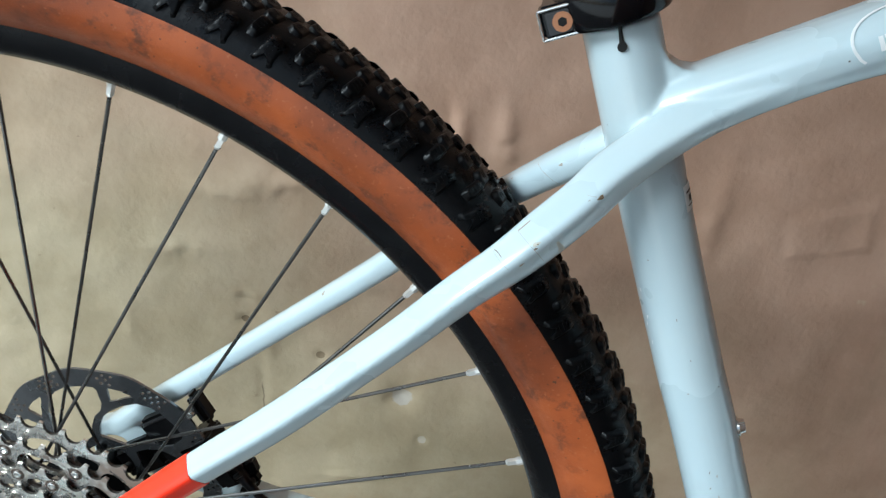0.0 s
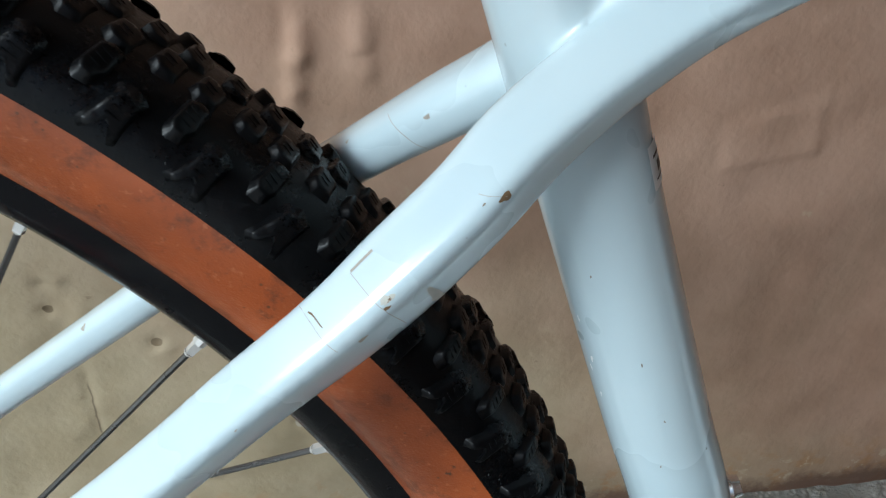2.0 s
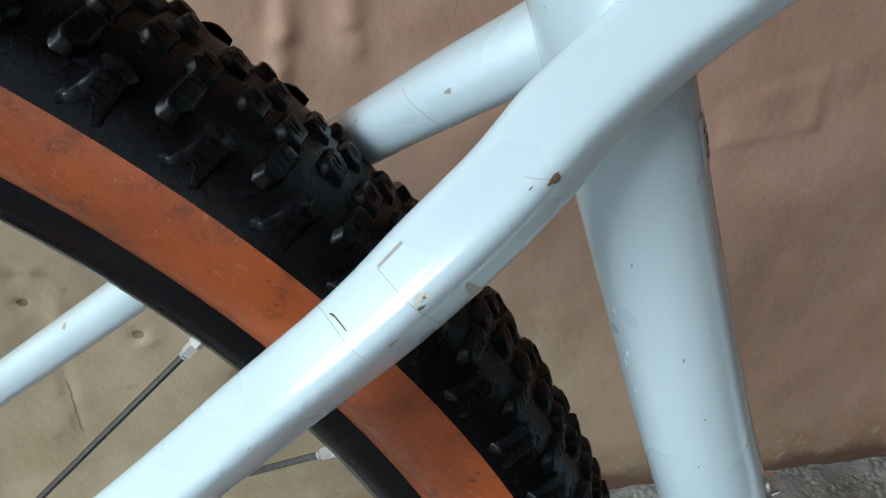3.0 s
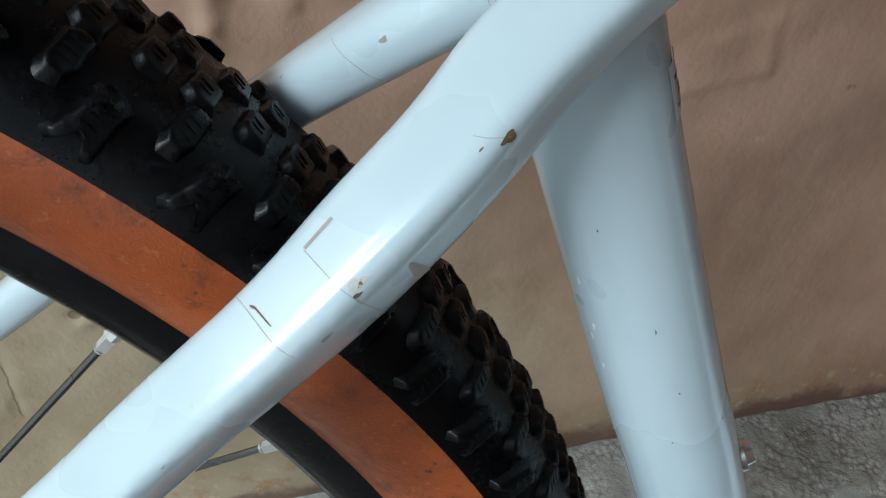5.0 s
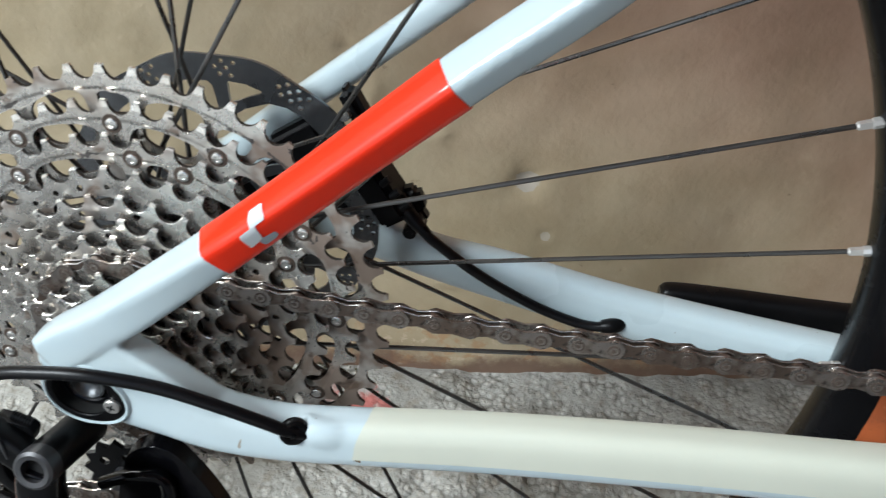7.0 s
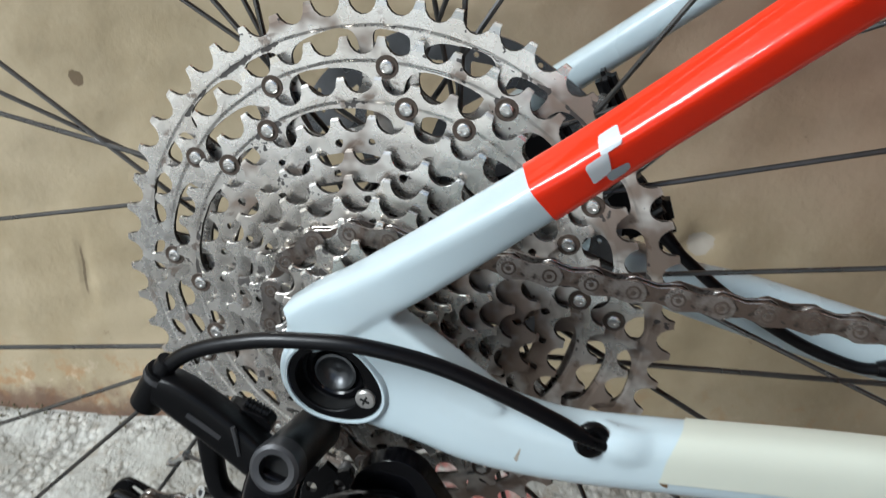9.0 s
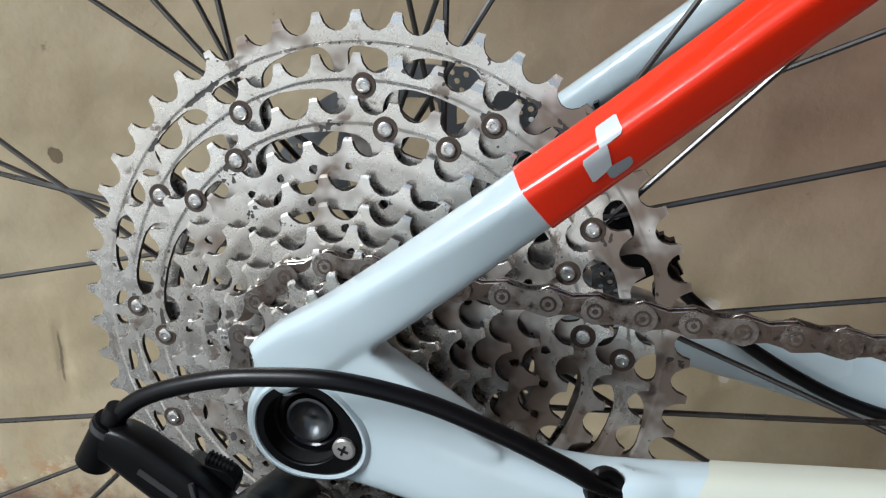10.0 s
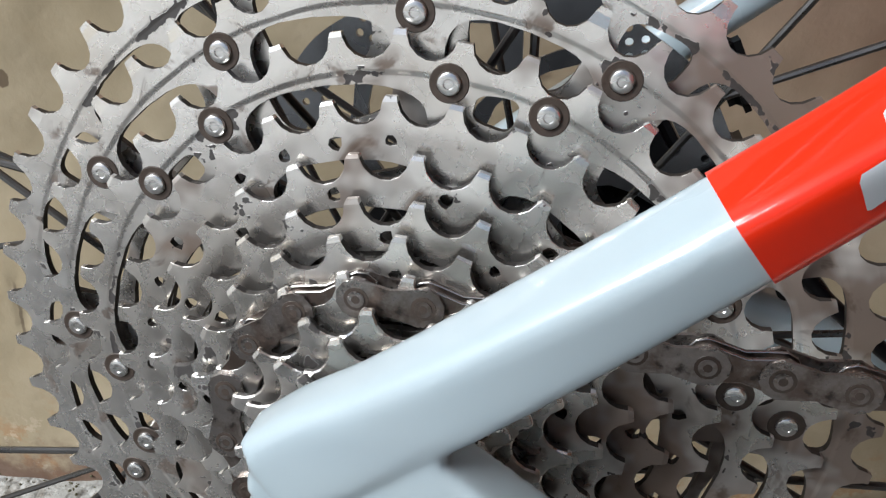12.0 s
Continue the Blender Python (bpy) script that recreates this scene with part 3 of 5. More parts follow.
NEAR_CHAINSTAY = [(0.0125, -0.0795, 0.3645, 0.0152, 0.0056), (0.03, -0.0795, 0.3615, 0.0148, 0.0068), (0.05, -0.0785, 0.356, 0.01395, 0.008), (0.0754, -0.077, 0.353, 0.0119, 0.0085), (0.1096, -0.074, 0.354, 0.0119, 0.0085), (0.1625, -0.068, 0.355, 0.01283, 0.0085), (0.2282, -0.062, 0.3553, 0.01321, 0.009), (0.2947, -0.056, 0.3545, 0.01321, 0.0095), (0.345, -0.048, 0.35, 0.01395, 0.011), (0.385, -0.036, 0.342, 0.01674, 0.012), (0.42, -0.025, 0.334, 0.02046, 0.014)]
FAR_CHAINSTAY = [(0.0125, 0.0795, 0.364, 0.014, 0.0062), (0.05, 0.079, 0.356, 0.0129, 0.008), (0.1103, 0.074, 0.342, 0.0129, 0.0085), (0.1496, 0.07, 0.3375, 0.01462, 0.0085), (0.2049, 0.064, 0.3305, 0.01479, 0.009), (0.2565, 0.058, 0.3277, 0.01445, 0.0095), (0.3137, 0.05, 0.3285, 0.0129, 0.01), (0.36, 0.04, 0.331, 0.0129, 0.011), (0.42, 0.025, 0.332, 0.01892, 0.014)]
SEAT_TUBE = [(0.2985, 0, 0.7135, 0.0160), (0.3038, 0, 0.6986, 0.0160), (0.3165, 0, 0.6620, 0.0159), (0.3287, 0, 0.6275, 0.0157), (0.3547, 0, 0.5575, 0.0161), (0.3690, 0, 0.5215, 0.0163), (0.3922, 0, 0.4593, 0.0167), (0.4038, 0, 0.4292, 0.0180), (0.4160, 0, 0.3950, 0.0210), (0.4270, 0, 0.3500, 0.0270)]
TOP_TUBE = [(0.306, 0, 0.6692, 0.0117, 0.014), (0.3315, 0, 0.6832, 0.0133, 0.0165), (0.3597, 0, 0.6977, 0.0132, 0.0185), (0.3871, 0, 0.7117, 0.0132, 0.019), (0.44, 0, 0.7372, 0.0135, 0.019), (0.62, 0, 0.8192, 0.0149, 0.019)]
DOWN_TUBE = [(0.4250, 0, 0.3420, 0.026, 0.030), (0.4800, 0, 0.3950, 0.027, 0.029), (0.6500, 0, 0.5550, 0.026, 0.026)]


def make_frame():
    bm = bmesh.new()
    # the stay is a box section turned so that one edge faces outwards
    sweep(bm, NEAR_STAY, 44, 4.8)
    sweep(bm, FAR_STAY, 20, 2.5)
    sweep(bm, NEAR_CHAINSTAY, 20, 3.0)
    sweep(bm, FAR_CHAINSTAY, 20, 2.8)
    sweep(bm, SEAT_TUBE, 28)
    sweep(bm, TOP_TUBE, 24, 2.3)
    sweep(bm, DOWN_TUBE, 24)
    rod(bm, (0.425, -0.045, 0.333), (0.425, 0.045, 0.333), 0.030, 32)
    # the ends that hold the axle
    for y in (-0.0795, 0.0795):
        lathe(bm, [(0.0128, -0.0055), (0.0140, -0.0062), (0.0165, -0.0060), (0.0178, -0.0045), (0.0178, 0.0062), (0.0128, 0.0062)], 40, (0.0, y, AXLE), True)
        stamped(bm, [(-0.0030, 0.3930), (-0.0118, 0.3884), (-0.0148, 0.3856), (-0.0152, 0.3790), (-0.0122, 0.3772), (-0.0040, 0.3808), (0.0060, 0.3805), (0.0135, 0.3755), (0.0250, 0.3680), (0.0500, 0.3640), (0.0560, 0.3675), (0.0400, 0.3785), (0.0300, 0.3850), (0.0243, 0.3885), (0.0207, 0.3908), (0.0192, 0.3930), (0.0207, 0.3957), (0.0250, 0.3990), (0.0060, 0.3905)], [], y - 0.0064, y + 0.0064)
    # lip of the cable port
    sweep(bm, [(0.0850, -0.0795, 0.3605, 0.0058, 0.0050), (0.0920, -0.0800, 0.3585, 0.0074, 0.0052), (0.1010, -0.0785, 0.3568, 0.0082, 0.0046), (0.1180, -0.0740, 0.3550, 0.0080, 0.0030)], 16)
    # gusset where the top tube leaves the seat tube
    stamped(bm, [(0.3000, 0.7165), (0.3130, 0.7135), (0.3160, 0.7065), (0.3205, 0.7005), (0.3265, 0.6975), (0.3360, 0.6975), (0.3450, 0.6900), (0.3200, 0.6800), (0.3000, 0.6900)], [], -0.0085, 0.0085)
    ob = part("frame", bm, PAINT, bicycle, "pale blue-grey glossy carbon frame with paint chips", True, None)
    remesh = ob.modifiers.new("fillet", "REMESH")
    remesh.mode, remesh.voxel_size, remesh.use_smooth_shade = "VOXEL", 0.0010, True
    soft = ob.modifiers.new("soft", "SMOOTH")
    soft.factor, soft.iterations = 0.5, 8
    return ob


frame_part = make_frame()


def line_between(rows, xa, xb, grow):
    """The stretch of a tube between two x, a little larger, to lay a band round it."""
    line = spline(rows, 24)
    keep = [r for r in line if xa <= r[0] <= xb]
    return [(r[0], r[1], r[2], r[3] + grow, r[4] + grow, r[5]) for r in keep]


bm = bmesh.new()
sweep(bm, line_between(NEAR_STAY, 0.0570, 0.1345, 0.0003), 72, 4.8, (0, 1, 0), 1)
red_band = part("red_band", bm, RED, frame_part, "glossy red painted band on the seat stay")


POWERS = {id(NEAR_STAY): 4.8, id(FAR_STAY): 2.5, id(NEAR_CHAINSTAY): 3.0, id(TOP_TUBE): 2.3}
DENSE = {}


def on_tube(rows, x, around, lift):
    """A place on a tube's skin: at x along it, around degrees from its top towards the near side."""
    if id(rows) not in DENSE:
        DENSE[id(rows)] = spline([(*r, r[3], 0.0) if len(r) == 4 else (*r, 0.0) if len(r) == 5 else r for r in rows], 24)
    line = DENSE[id(rows)]
    i = int(np.clip(np.searchsorted(line[:, 0], x), 1, len(line) - 1))
    f = float(np.clip((x - line[i - 1][0]) / max(1e-9, line[i][0] - line[i - 1][0]), 0, 1))
    r = line[i - 1] * (1 - f) + line[i] * f
    ahead = Vector(line[min(i + 2, len(line) - 1)][:3] - line[max(i - 3, 0)][:3]).normalized()
    up = ahead.cross(Vector((0, 1, 0))).normalized()
    if up.z < 0:
        up = -up
    near = up.cross(ahead)
    if near.y > 0:
        near = -near
    turn = Matrix.Rotation(radians(r[5]), 3, ahead)
    up, near = turn @ up, turn @ near
    a, power = radians(around), POWERS.get(id(rows), 2.0)
    c, s = math.cos(a), math.sin(a)
    n = (up * c / r[3] + near * s / r[4]).normalized()
    c, s = math.copysign(abs(c) ** (2 / power), c), math.copysign(abs(s) ** (2 / power), s)
    return Vector(r[:3]) + up * c * (r[3] + lift) + near * s * (r[4] + lift), ahead, n


def skin_patch(bm, rows, x0, x1, a0, a1, lift=0.0003, shape=None, nx=6, na=6, slot_index=0):
    """A thin patch that follows a tube's skin. shape(u, v) in 0..1 tells how far a row is moved along the tube."""
    grid = []
    for i in range(nx + 1):
        row = []
        for j in range(na + 1):
            u, v = i / nx, j / na
            x = x0 + (x1 - x0) * u
            if shape:
                x, v = shape(x, u, v)
            p, _, _ = on_tube(rows, x, a0 + (a1 - a0) * v, lift)
            row.append(bm.verts.new(p))
        grid.append(row)
    for i in range(nx):
        for j in range(na):
            f = bm.faces.new((grid[i][j], grid[i + 1][j], grid[i + 1][j + 1], grid[i][j + 1]))
            f.material_index = slot_index


# marks on the frame
def emblem(name, rows, shapes, material, label):
    """Flat shapes given by their place along and around a tube, laid on its skin."""
    bm = bmesh.new()
    for shape in shapes:
        bm.faces.new([bm.verts.new((x * 1000, a * 0.15, 0)) for x, a in shape])
    bmesh.ops.triangulate(bm, faces=bm.faces[:])
    bmesh.ops.subdivide_edges(bm, edges=bm.edges[:], cuts=5, use_grid_fill=True)
    for v in bm.verts:
        x, turned = v.co.x / 1000, radians(v.co.y / 0.15)
        bend = math.tan(turned) if abs(math.cos(turned)) > 1e-6 else 1e6
        around = math.degrees(math.atan(math.copysign(abs(bend) ** (POWERS[id(rows)] / 2), bend)))
        v.co = on_tube(rows, x, around + (180 if around < 0 and turned > 0 else 0), 0.0006)[0]
    return part(name, bm, material, frame_part, label)


emblem("logo_patch", NEAR_STAY, [[(0.0740, 12), (0.0744, 9), (0.0780, 8), (0.0784, 11), (0.0779, 40), (0.0776, 45), (0.0771, 48.5), (0.0741, 50.5), (0.0727, 49)], [(0.0692, 51), (0.0727, 49), (0.0741, 50.5), (0.0727, 89), (0.0712, 94), (0.0687, 98), (0.0683, 95), (0.0687, 57)]], DECAL, "pale grey angular emblem")
emblem("logo_shade", NEAR_STAY, [[(0.0727, 89.5), (0.0760, 93), (0.0763, 98), (0.0760, 110), (0.0746, 115), (0.0717, 115), (0.0712, 108), (0.0713, 94.5)]], DECAL_DARK, "mid grey corner of the emblem")


def lay(ob, gap=0.00008):
    """Lets a thin mark follow the frame's skin closely."""
    wrap = ob.modifiers.new("lay", "SHRINKWRAP")
    wrap.target, wrap.offset, wrap.wrap_mode = frame_part, gap, "ABOVE_SURFACE"
    return ob


def blot(rows, x, around, size, seed, lift=0.0004, long=1.0, turn=0.0):
    """An uneven flake of chipped paint that follows a tube's skin."""
    rng = random.Random(seed)
    wave = [rng.uniform(0, 6.3) for _ in range(3)]
    wide = spline([r[:5] for r in rows], 4)
    girth = float(np.interp(x, wide[:, 0], wide[:, 3])) * 0.0175
    bm = bmesh.new()
    mid = bm.verts.new(on_tube(rows, x, around, lift + 0.00005)[0])
    rings = [[], []]
    for k in range(18):
        a = 2 * math.pi * k / 18
        full = size * (0.82 + 0.22 * math.sin(2 * a + wave[0]) + 0.14 * math.sin(3 * a + wave[1]) + 0.10 * math.sin(5 * a + wave[2]) + rng.uniform(-0.06, 0.06))
        for j, q in enumerate((0.5, 1.0)):
            u, v = q * full * math.cos(a) * long, q * full * math.sin(a)
            u, v = u * math.cos(turn) - v * math.sin(turn), u * math.sin(turn) + v * math.cos(turn)
            rings[j].append(bm.verts.new(on_tube(rows, x + u * 0.75, around + v / girth, lift)[0]))
    for k in range(18):
        n = (k + 1) % 18
        bm.faces.new((mid, rings[0][k], rings[0][n]))
        bm.faces.new((rings[0][k], rings[1][k], rings[1][n], rings[0][n]))
    return bm


for x, a, s, seed, lg, tn, m in ((0.2964, 62, 0.0019, 1, 0.7, 0.5, CHIP), (0.2756, 36, 0.0022, 3, 0.8, 0.9, PRIMER), (0.2805, 98, 0.0016, 6, 1.3, 0.2, PRIMER), (0.2653, -3, 0.00028, 4, 2.8, 0.9, CHIP), (0.2940, 30, 0.0004, 8, 1.0, 0.0, CHIP), (0.2450, 60, 0.0005, 9, 1.0, 0.0, SCRATCH), (0.2690, 78, 0.0006, 10, 2.2, 0.3, SCRATCH)):
    lay(part("paint_chip", blot(NEAR_STAY, x, a, s, seed, 0.0003, lg, tn), m, frame_part, "chipped and scuffed paint"))
for x, a, s, seed, lg, tn in ((0.2758, 40, 0.0012, 31, 0.5, 0.6), (0.2747, 56, 0.0010, 32, 0.8, 0.2)):
    lay(part("paint_chip", blot(NEAR_STAY, x, a, s, seed, 0.0004, lg, tn), CHIP, frame_part, "bare brown core of a paint chip"))
bm = bmesh.new()
skin_patch(bm, NEAR_STAY, 0.2741, 0.2786, -7.5, -4.8, 0.0003, None, 8, 2)
lay(part("paint_chip", bm, SCRATCH, frame_part, "long brownish scuff in the paint"))
for x, a, s, seed in ((0.1607, 40, 0.0016, 11), (0.266, 30, 0.0006, 12), (0.287, 70, 0.0010, 13)):
    bm = blot(FAR_STAY, x, a, s, seed)
    lay(part("paint_chip", bm, SCRATCH, frame_part, "chipped and scuffed paint"))

# hairline cracks of the clear film on the stay
for x, a0, a1, sk in ((0.2741, -6, 95, 0.0004), (0.2645, -40, 60, 0.0012), (0.2955, 10, 66, 0.002)):
    bm = bmesh.new()
    skin_patch(bm, NEAR_STAY, x, x + 0.00009, a0, a1, 0.0003, (lambda q, u, v, s=sk: (q + s * (v - 0.5), v)), 1, 14)
    lay(part("film_edge", bm, SCRATCH, frame_part, "hairline edge of clear film"))

bm = bmesh.new()
skin_patch(bm, FAR_STAY, 0.2800, 0.28014, 20, 120, 0.0003, (lambda q, u, v: (q + 0.004 * (v - 0.5), v)), 1, 14)
lay(part("film_edge", bm, SCRATCH, frame_part, "dark hairline edge of clear film"))

# yellowed guard tape on the chain stay
bm = bmesh.new()
skin_patch(bm, NEAR_CHAINSTAY, 0.1040, 0.3600, -20, 100, 0.0005, (lambda x, u, v: (x + 0.0075 * (1 - v) * (1 - u), v)), 30, 14)
part("guard_tape", bm, TAPE, frame_part, "yellowed clear guard tape")
for x, a, s, seed in ((0.1062, 104, 0.0016, 21), (0.1220, 70, 0.0011, 22), (0.150, 60, 0.0008, 23), (0.0612, 95, 0.0012, 24)):
    bm = blot(NEAR_CHAINSTAY, x, a, s, seed, 0.0008)
    lay(part("paint_chip", bm, CHIP if seed == 21 else SCRATCH, frame_part, "chipped and scuffed paint"))


# top tube print: an arc and short bars
def top_print():
    bm = bmesh.new()
    for k in range(14):
        u0, u1 = k / 14, (k + 1) / 14
        quad = []
        for u, w in ((u0, 0.0), (u1, 0.0), (u1, 1.0), (u0, 1.0)):
            a = radians(215 - 135 * u)
            r = 0.0150 + 0.0011 * w
            p, _, _ = on_tube(TOP_TUBE, 0.402 + r * math.cos(a), 74 - math.sin(a) * r / 0.0165 * 57 * 0.9, 0.0006)
            quad.append(bm.verts.new(p))
        bm.faces.new(quad)
    for x, a0, a1, w in ((0.3945, 72, 92, 0.0016), (0.3965, 72, 77, 0.003), (0.3965, 88, 93, 0.003), (0.4025, 78, 82, 0.0014), (0.4025, 88, 92, 0.0014), (0.4060, 72, 92, 0.0040), (0.4125, 72, 92, 0.0040)):
        skin_patch(bm, TOP_TUBE, x, x + w, a0, a1, 0.0006, None, 2, 4)
    return part("top_tube_print", bm, WHITE, frame_part, "white printed arc and short bars")


top_print()

# small warning label and film edges on the seat tube
bm = bmesh.new()
skin_patch(bm, SEAT_TUBE, 0.3230, 0.3272, 4, 36, 0.0003, None, 6, 6)
skin_patch(bm, SEAT_TUBE, 0.3240, 0.3243, 10, 30, 0.0005, None, 1, 4, 1)
skin_patch(bm, SEAT_TUBE, 0.3248, 0.3258, 12, 24, 0.0005, None, 1, 4, 1)
skin_patch(bm, SEAT_TUBE, 0.3262, 0.3264, 10, 30, 0.0005, None, 1, 4, 1)
part("label", bm, [WHITE, BLACK], frame_part, "small white label with dark bars")


def boss(x, z):
    """A bottle cage screw in its boss on the front of the seat tube."""
    bm = bmesh.new()
    out = Vector((0.93, 0, 0.36)).normalized()
    o = Vector((x, 0.0, z))
    rod(bm, o - out * 0.002, o + out * 0.0015, 0.0052, 18)
    rod(bm, o + out * 0.0010, o + out * 0.0042, 0.0040, 16, 0.0034)
    rod(bm, o + out * 0.0042, o + out * 0.0044, 0.0018, 6, slot=1)
    return part("bottle_screw", bm, [SILVER, HOLE], frame_part, "silver bottle cage screw")


for x, a, s, seed, m in ((0.3440, 92, 0.0005, 41, CHIP), (0.3520, 84, 0.0004, 42, CHIP), (0.3585, 100, 0.0004, 43, CHIP), (0.3760, 95, 0.0006, 44, CHIP), (0.3770, 84, 0.0007, 45, SCRATCH), (0.3795, 99, 0.0005, 46, CHIP), (0.3815, 88, 0.0006, 47, SCRATCH), (0.3390, 150, 0.0009, 48, WHITE), (0.3440, 147, 0.0011, 49, WHITE), (0.3455, 153, 0.0009, 50, WHITE), (0.3490, 149, 0.0008, 51, WHITE), (0.3330, 118, 0.0004, 52, CHIP)):
    lay(part("paint_chip", blot(SEAT_TUBE, x, a, s * 0.55, seed, 0.0004, 1.2, 0.4), m, frame_part, "speck of chipped paint"))

boss(0.3858, 0.5205)
boss(0.4095, 0.4610)

# seat clamp
def make_clamp():
    axis = Vector((-0.355, 0, 0.935)).normalized()
    fwd = Vector((0.935, 0, 0.355)).normalized()
    base = Vector((0.2970, 0, 0.7145))
    bm = bmesh.new()
    side = Vector((0, 1, 0))
    rings = []
    for r, h in ((0.0172, 0.0), (0.0225, 0.0006), (0.0238, 0.0025), (0.0238, 0.0135), (0.0225, 0.0155), (0.0190, 0.0160), (0.0150, 0.0160), (0.0150, 0.0)):
        rings.append([bm.verts.new(base + axis * h + fwd * (r * math.cos(2 * math.pi * k / 40)) + side * (r * math.sin(2 * math.pi * k / 40))) for k in range(40)])
    for a, b in zip(rings, rings[1:] + rings[:1]):
        for k in range(40):
            bm.faces.new((a[k], a[(k + 1) % 40], b[(k + 1) % 40], b[k]))
    clamp = part("seat_clamp", bm, GLOSS, bicycle, "gloss black seat clamp with a bolted lug")
    # lug with its bolt
    bm = bmesh.new()
    o = base + fwd * -0.0190 + axis * 0.0070
    m = Matrix.Translation(o + side * -0.006) @ Matrix((fwd, side, axis)).transposed().to_4x4() @ Matrix.Diagonal((0.021, 0.020, 0.0140, 1))
    bmesh.ops.create_cube(bm, size=1.0, matrix=m)
    bmesh.ops.bevel(bm, geom=bm.edges[:], offset=0.0022, segments=3, affect="EDGES")
    part("clamp_lug", bm, GLOSS, clamp)
    bm = bmesh.new()
    q = o + side * -0.0163 + fwd * -0.001
    m = Matrix.Translation(q) @ Matrix((fwd, side, axis)).transposed().to_4x4() @ Matrix.Diagonal((0.0125, 0.0012, 0.0090, 1))
    bmesh.ops.create_cube(bm, size=1.0, matrix=m)
    bmesh.ops.bevel(bm, geom=bm.edges[:], offset=0.0004, segments=2, affect="EDGES")
    part("clamp_plate", bm, SATIN, clamp, "worn bright edge of the lug")
    for a0, a1, b0, b1 in ((-1, 1, 1, 1), (-1, 1, -1, -1), (-1, -1, -1, 1), (1, 1, -1, 1)):
        bm = bmesh.new()
        rod(bm, q + fwd * (0.0088 * a0) + axis * (0.0058 * b0) - side * 0.0002, q + fwd * (0.0088 * a1) + axis * (0.0058 * b1) - side * 0.0002, 0.0007, 8)
        part("worn_edge", bm, SILVER, clamp, "paler metal edge of the lug")
    bm = bmesh.new()
    rod(bm, q + side * 0.0002, q - side * 0.0012, 0.0040, 20)
    rod(bm, q - side * 0.0012, q - side * 0.0013, 0.0020, 6, slot=1)
    part("clamp_bolt", bm, [COPPER, HOLE], clamp, "coppery clamp bolt")
    bm = bmesh.new()
    rod(bm, base + axis * 0.004 + fwd * 0.0, base + axis * 0.0085, 0.0149, 32)
    part("seat_tube_cap", bm, HOLE, clamp, "dark inside of the clamp")
    # keyhole slit in the tube below the clamp
    bm = bmesh.new()
    s0 = Vector((0.2975, -0.0163, 0.7160))
    s1 = Vector((0.3003, -0.0163, 0.7062))
    sweep(bm, [(*s0, 0.0008, 0.0006), (*((s0 + s1) / 2), 0.0008, 0.0006), (*s1, 0.0011, 0.0006)], 10, 2.0, (0, 1, 0), 3)
    rod(bm, s1 + side * 0.0004, s1 - side * 0.0006, 0.0020, 14)
    part("keyhole_slit", bm, HOLE, frame_part, "dark keyhole slit")


make_clamp()


# ---------------------------------------------------------------- rear wheel
WHEEL_Y = 0.006
bm = bmesh.new()
lathe(bm, [(0.3030, 0.0), (0.3033, -0.0045), (0.3050, -0.0090), (0.3085, -0.0120), (0.3125, -0.0133), (0.3190, -0.0142), (0.3230, -0.0148), (0.3233, -0.0120), (0.3180, -0.0105), (0.3180, 0.0105), (0.3233, 0.0120), (0.3230, 0.0148), (0.3190, 0.0142), (0.3125, 0.0133), (0.3085, 0.0120), (0.3050, 0.0090), (0.3033, 0.0045)], 200, (0, WHEEL_Y, AXLE), True)
rim = part("rear_rim", bm, RIM, bicycle, "black anodised rear rim with silver nipples")

PROFILE = [(0.3190, 0.0128), (0.3220, 0.0155), (0.3265, 0.0205), (0.3325, 0.0248), (0.3400, 0.0270), (0.3475, 0.0272), (0.3502, 0.0270), (0.3550, 0.0255), (0.3587, 0.0236), (0.3624, 0.0196), (0.3648, 0.0144), (0.3662, 0.0074)]
both = [(r, -y) for r, y in PROFILE] + [(0.3667, 0.0)] + PROFILE[::-1]
bm = bmesh.new()
lathe(bm, both, 220, (0, WHEEL_Y, AXLE), False, [0 if max(both[i][0], both[i + 1][0]) < 0.3510 else 1 for i in range(len(both) - 1)])
tyre = part("rear_tyre", bm, [TAN, RUBBER], bicycle, "knobbly black tyre with a tan sidewall")

# dusty seam where the tyre meets the rim
bm = bmesh.new()
lathe(bm, [(0.3231, -0.0151), (0.3237, -0.0163), (0.3240, -0.0169), (0.3234, -0.0166)], 200, (0, WHEEL_Y, AXLE), True)
part("bead_seam", bm, BEAD, tyre, "pale dusty seam between tyre and rim")


def casing(s):
    """A place on the tyre's casing: s is the way from the crown, in metres, towards the near side (-) or far side (+)."""
    pts = [(0.3667, 0.0)] + PROFILE[::-1]
    left, side = abs(s), math.copysign(1.0, s) if s else 1.0
    for (r0, y0), (r1, y1) in zip(pts, pts[1:]):
        d = math.hypot(r1 - r0, y1 - y0)
        if left <= d:
            f = left / d
            nr, ny = (y1 - y0) / d, -(r1 - r0) / d
            return r0 + (r1 - r0) * f, side * (y0 + (y1 - y0) * f), nr, side * ny
        left -= d
    return pts[-1][0], side * pts[-1][1], 0.0, side


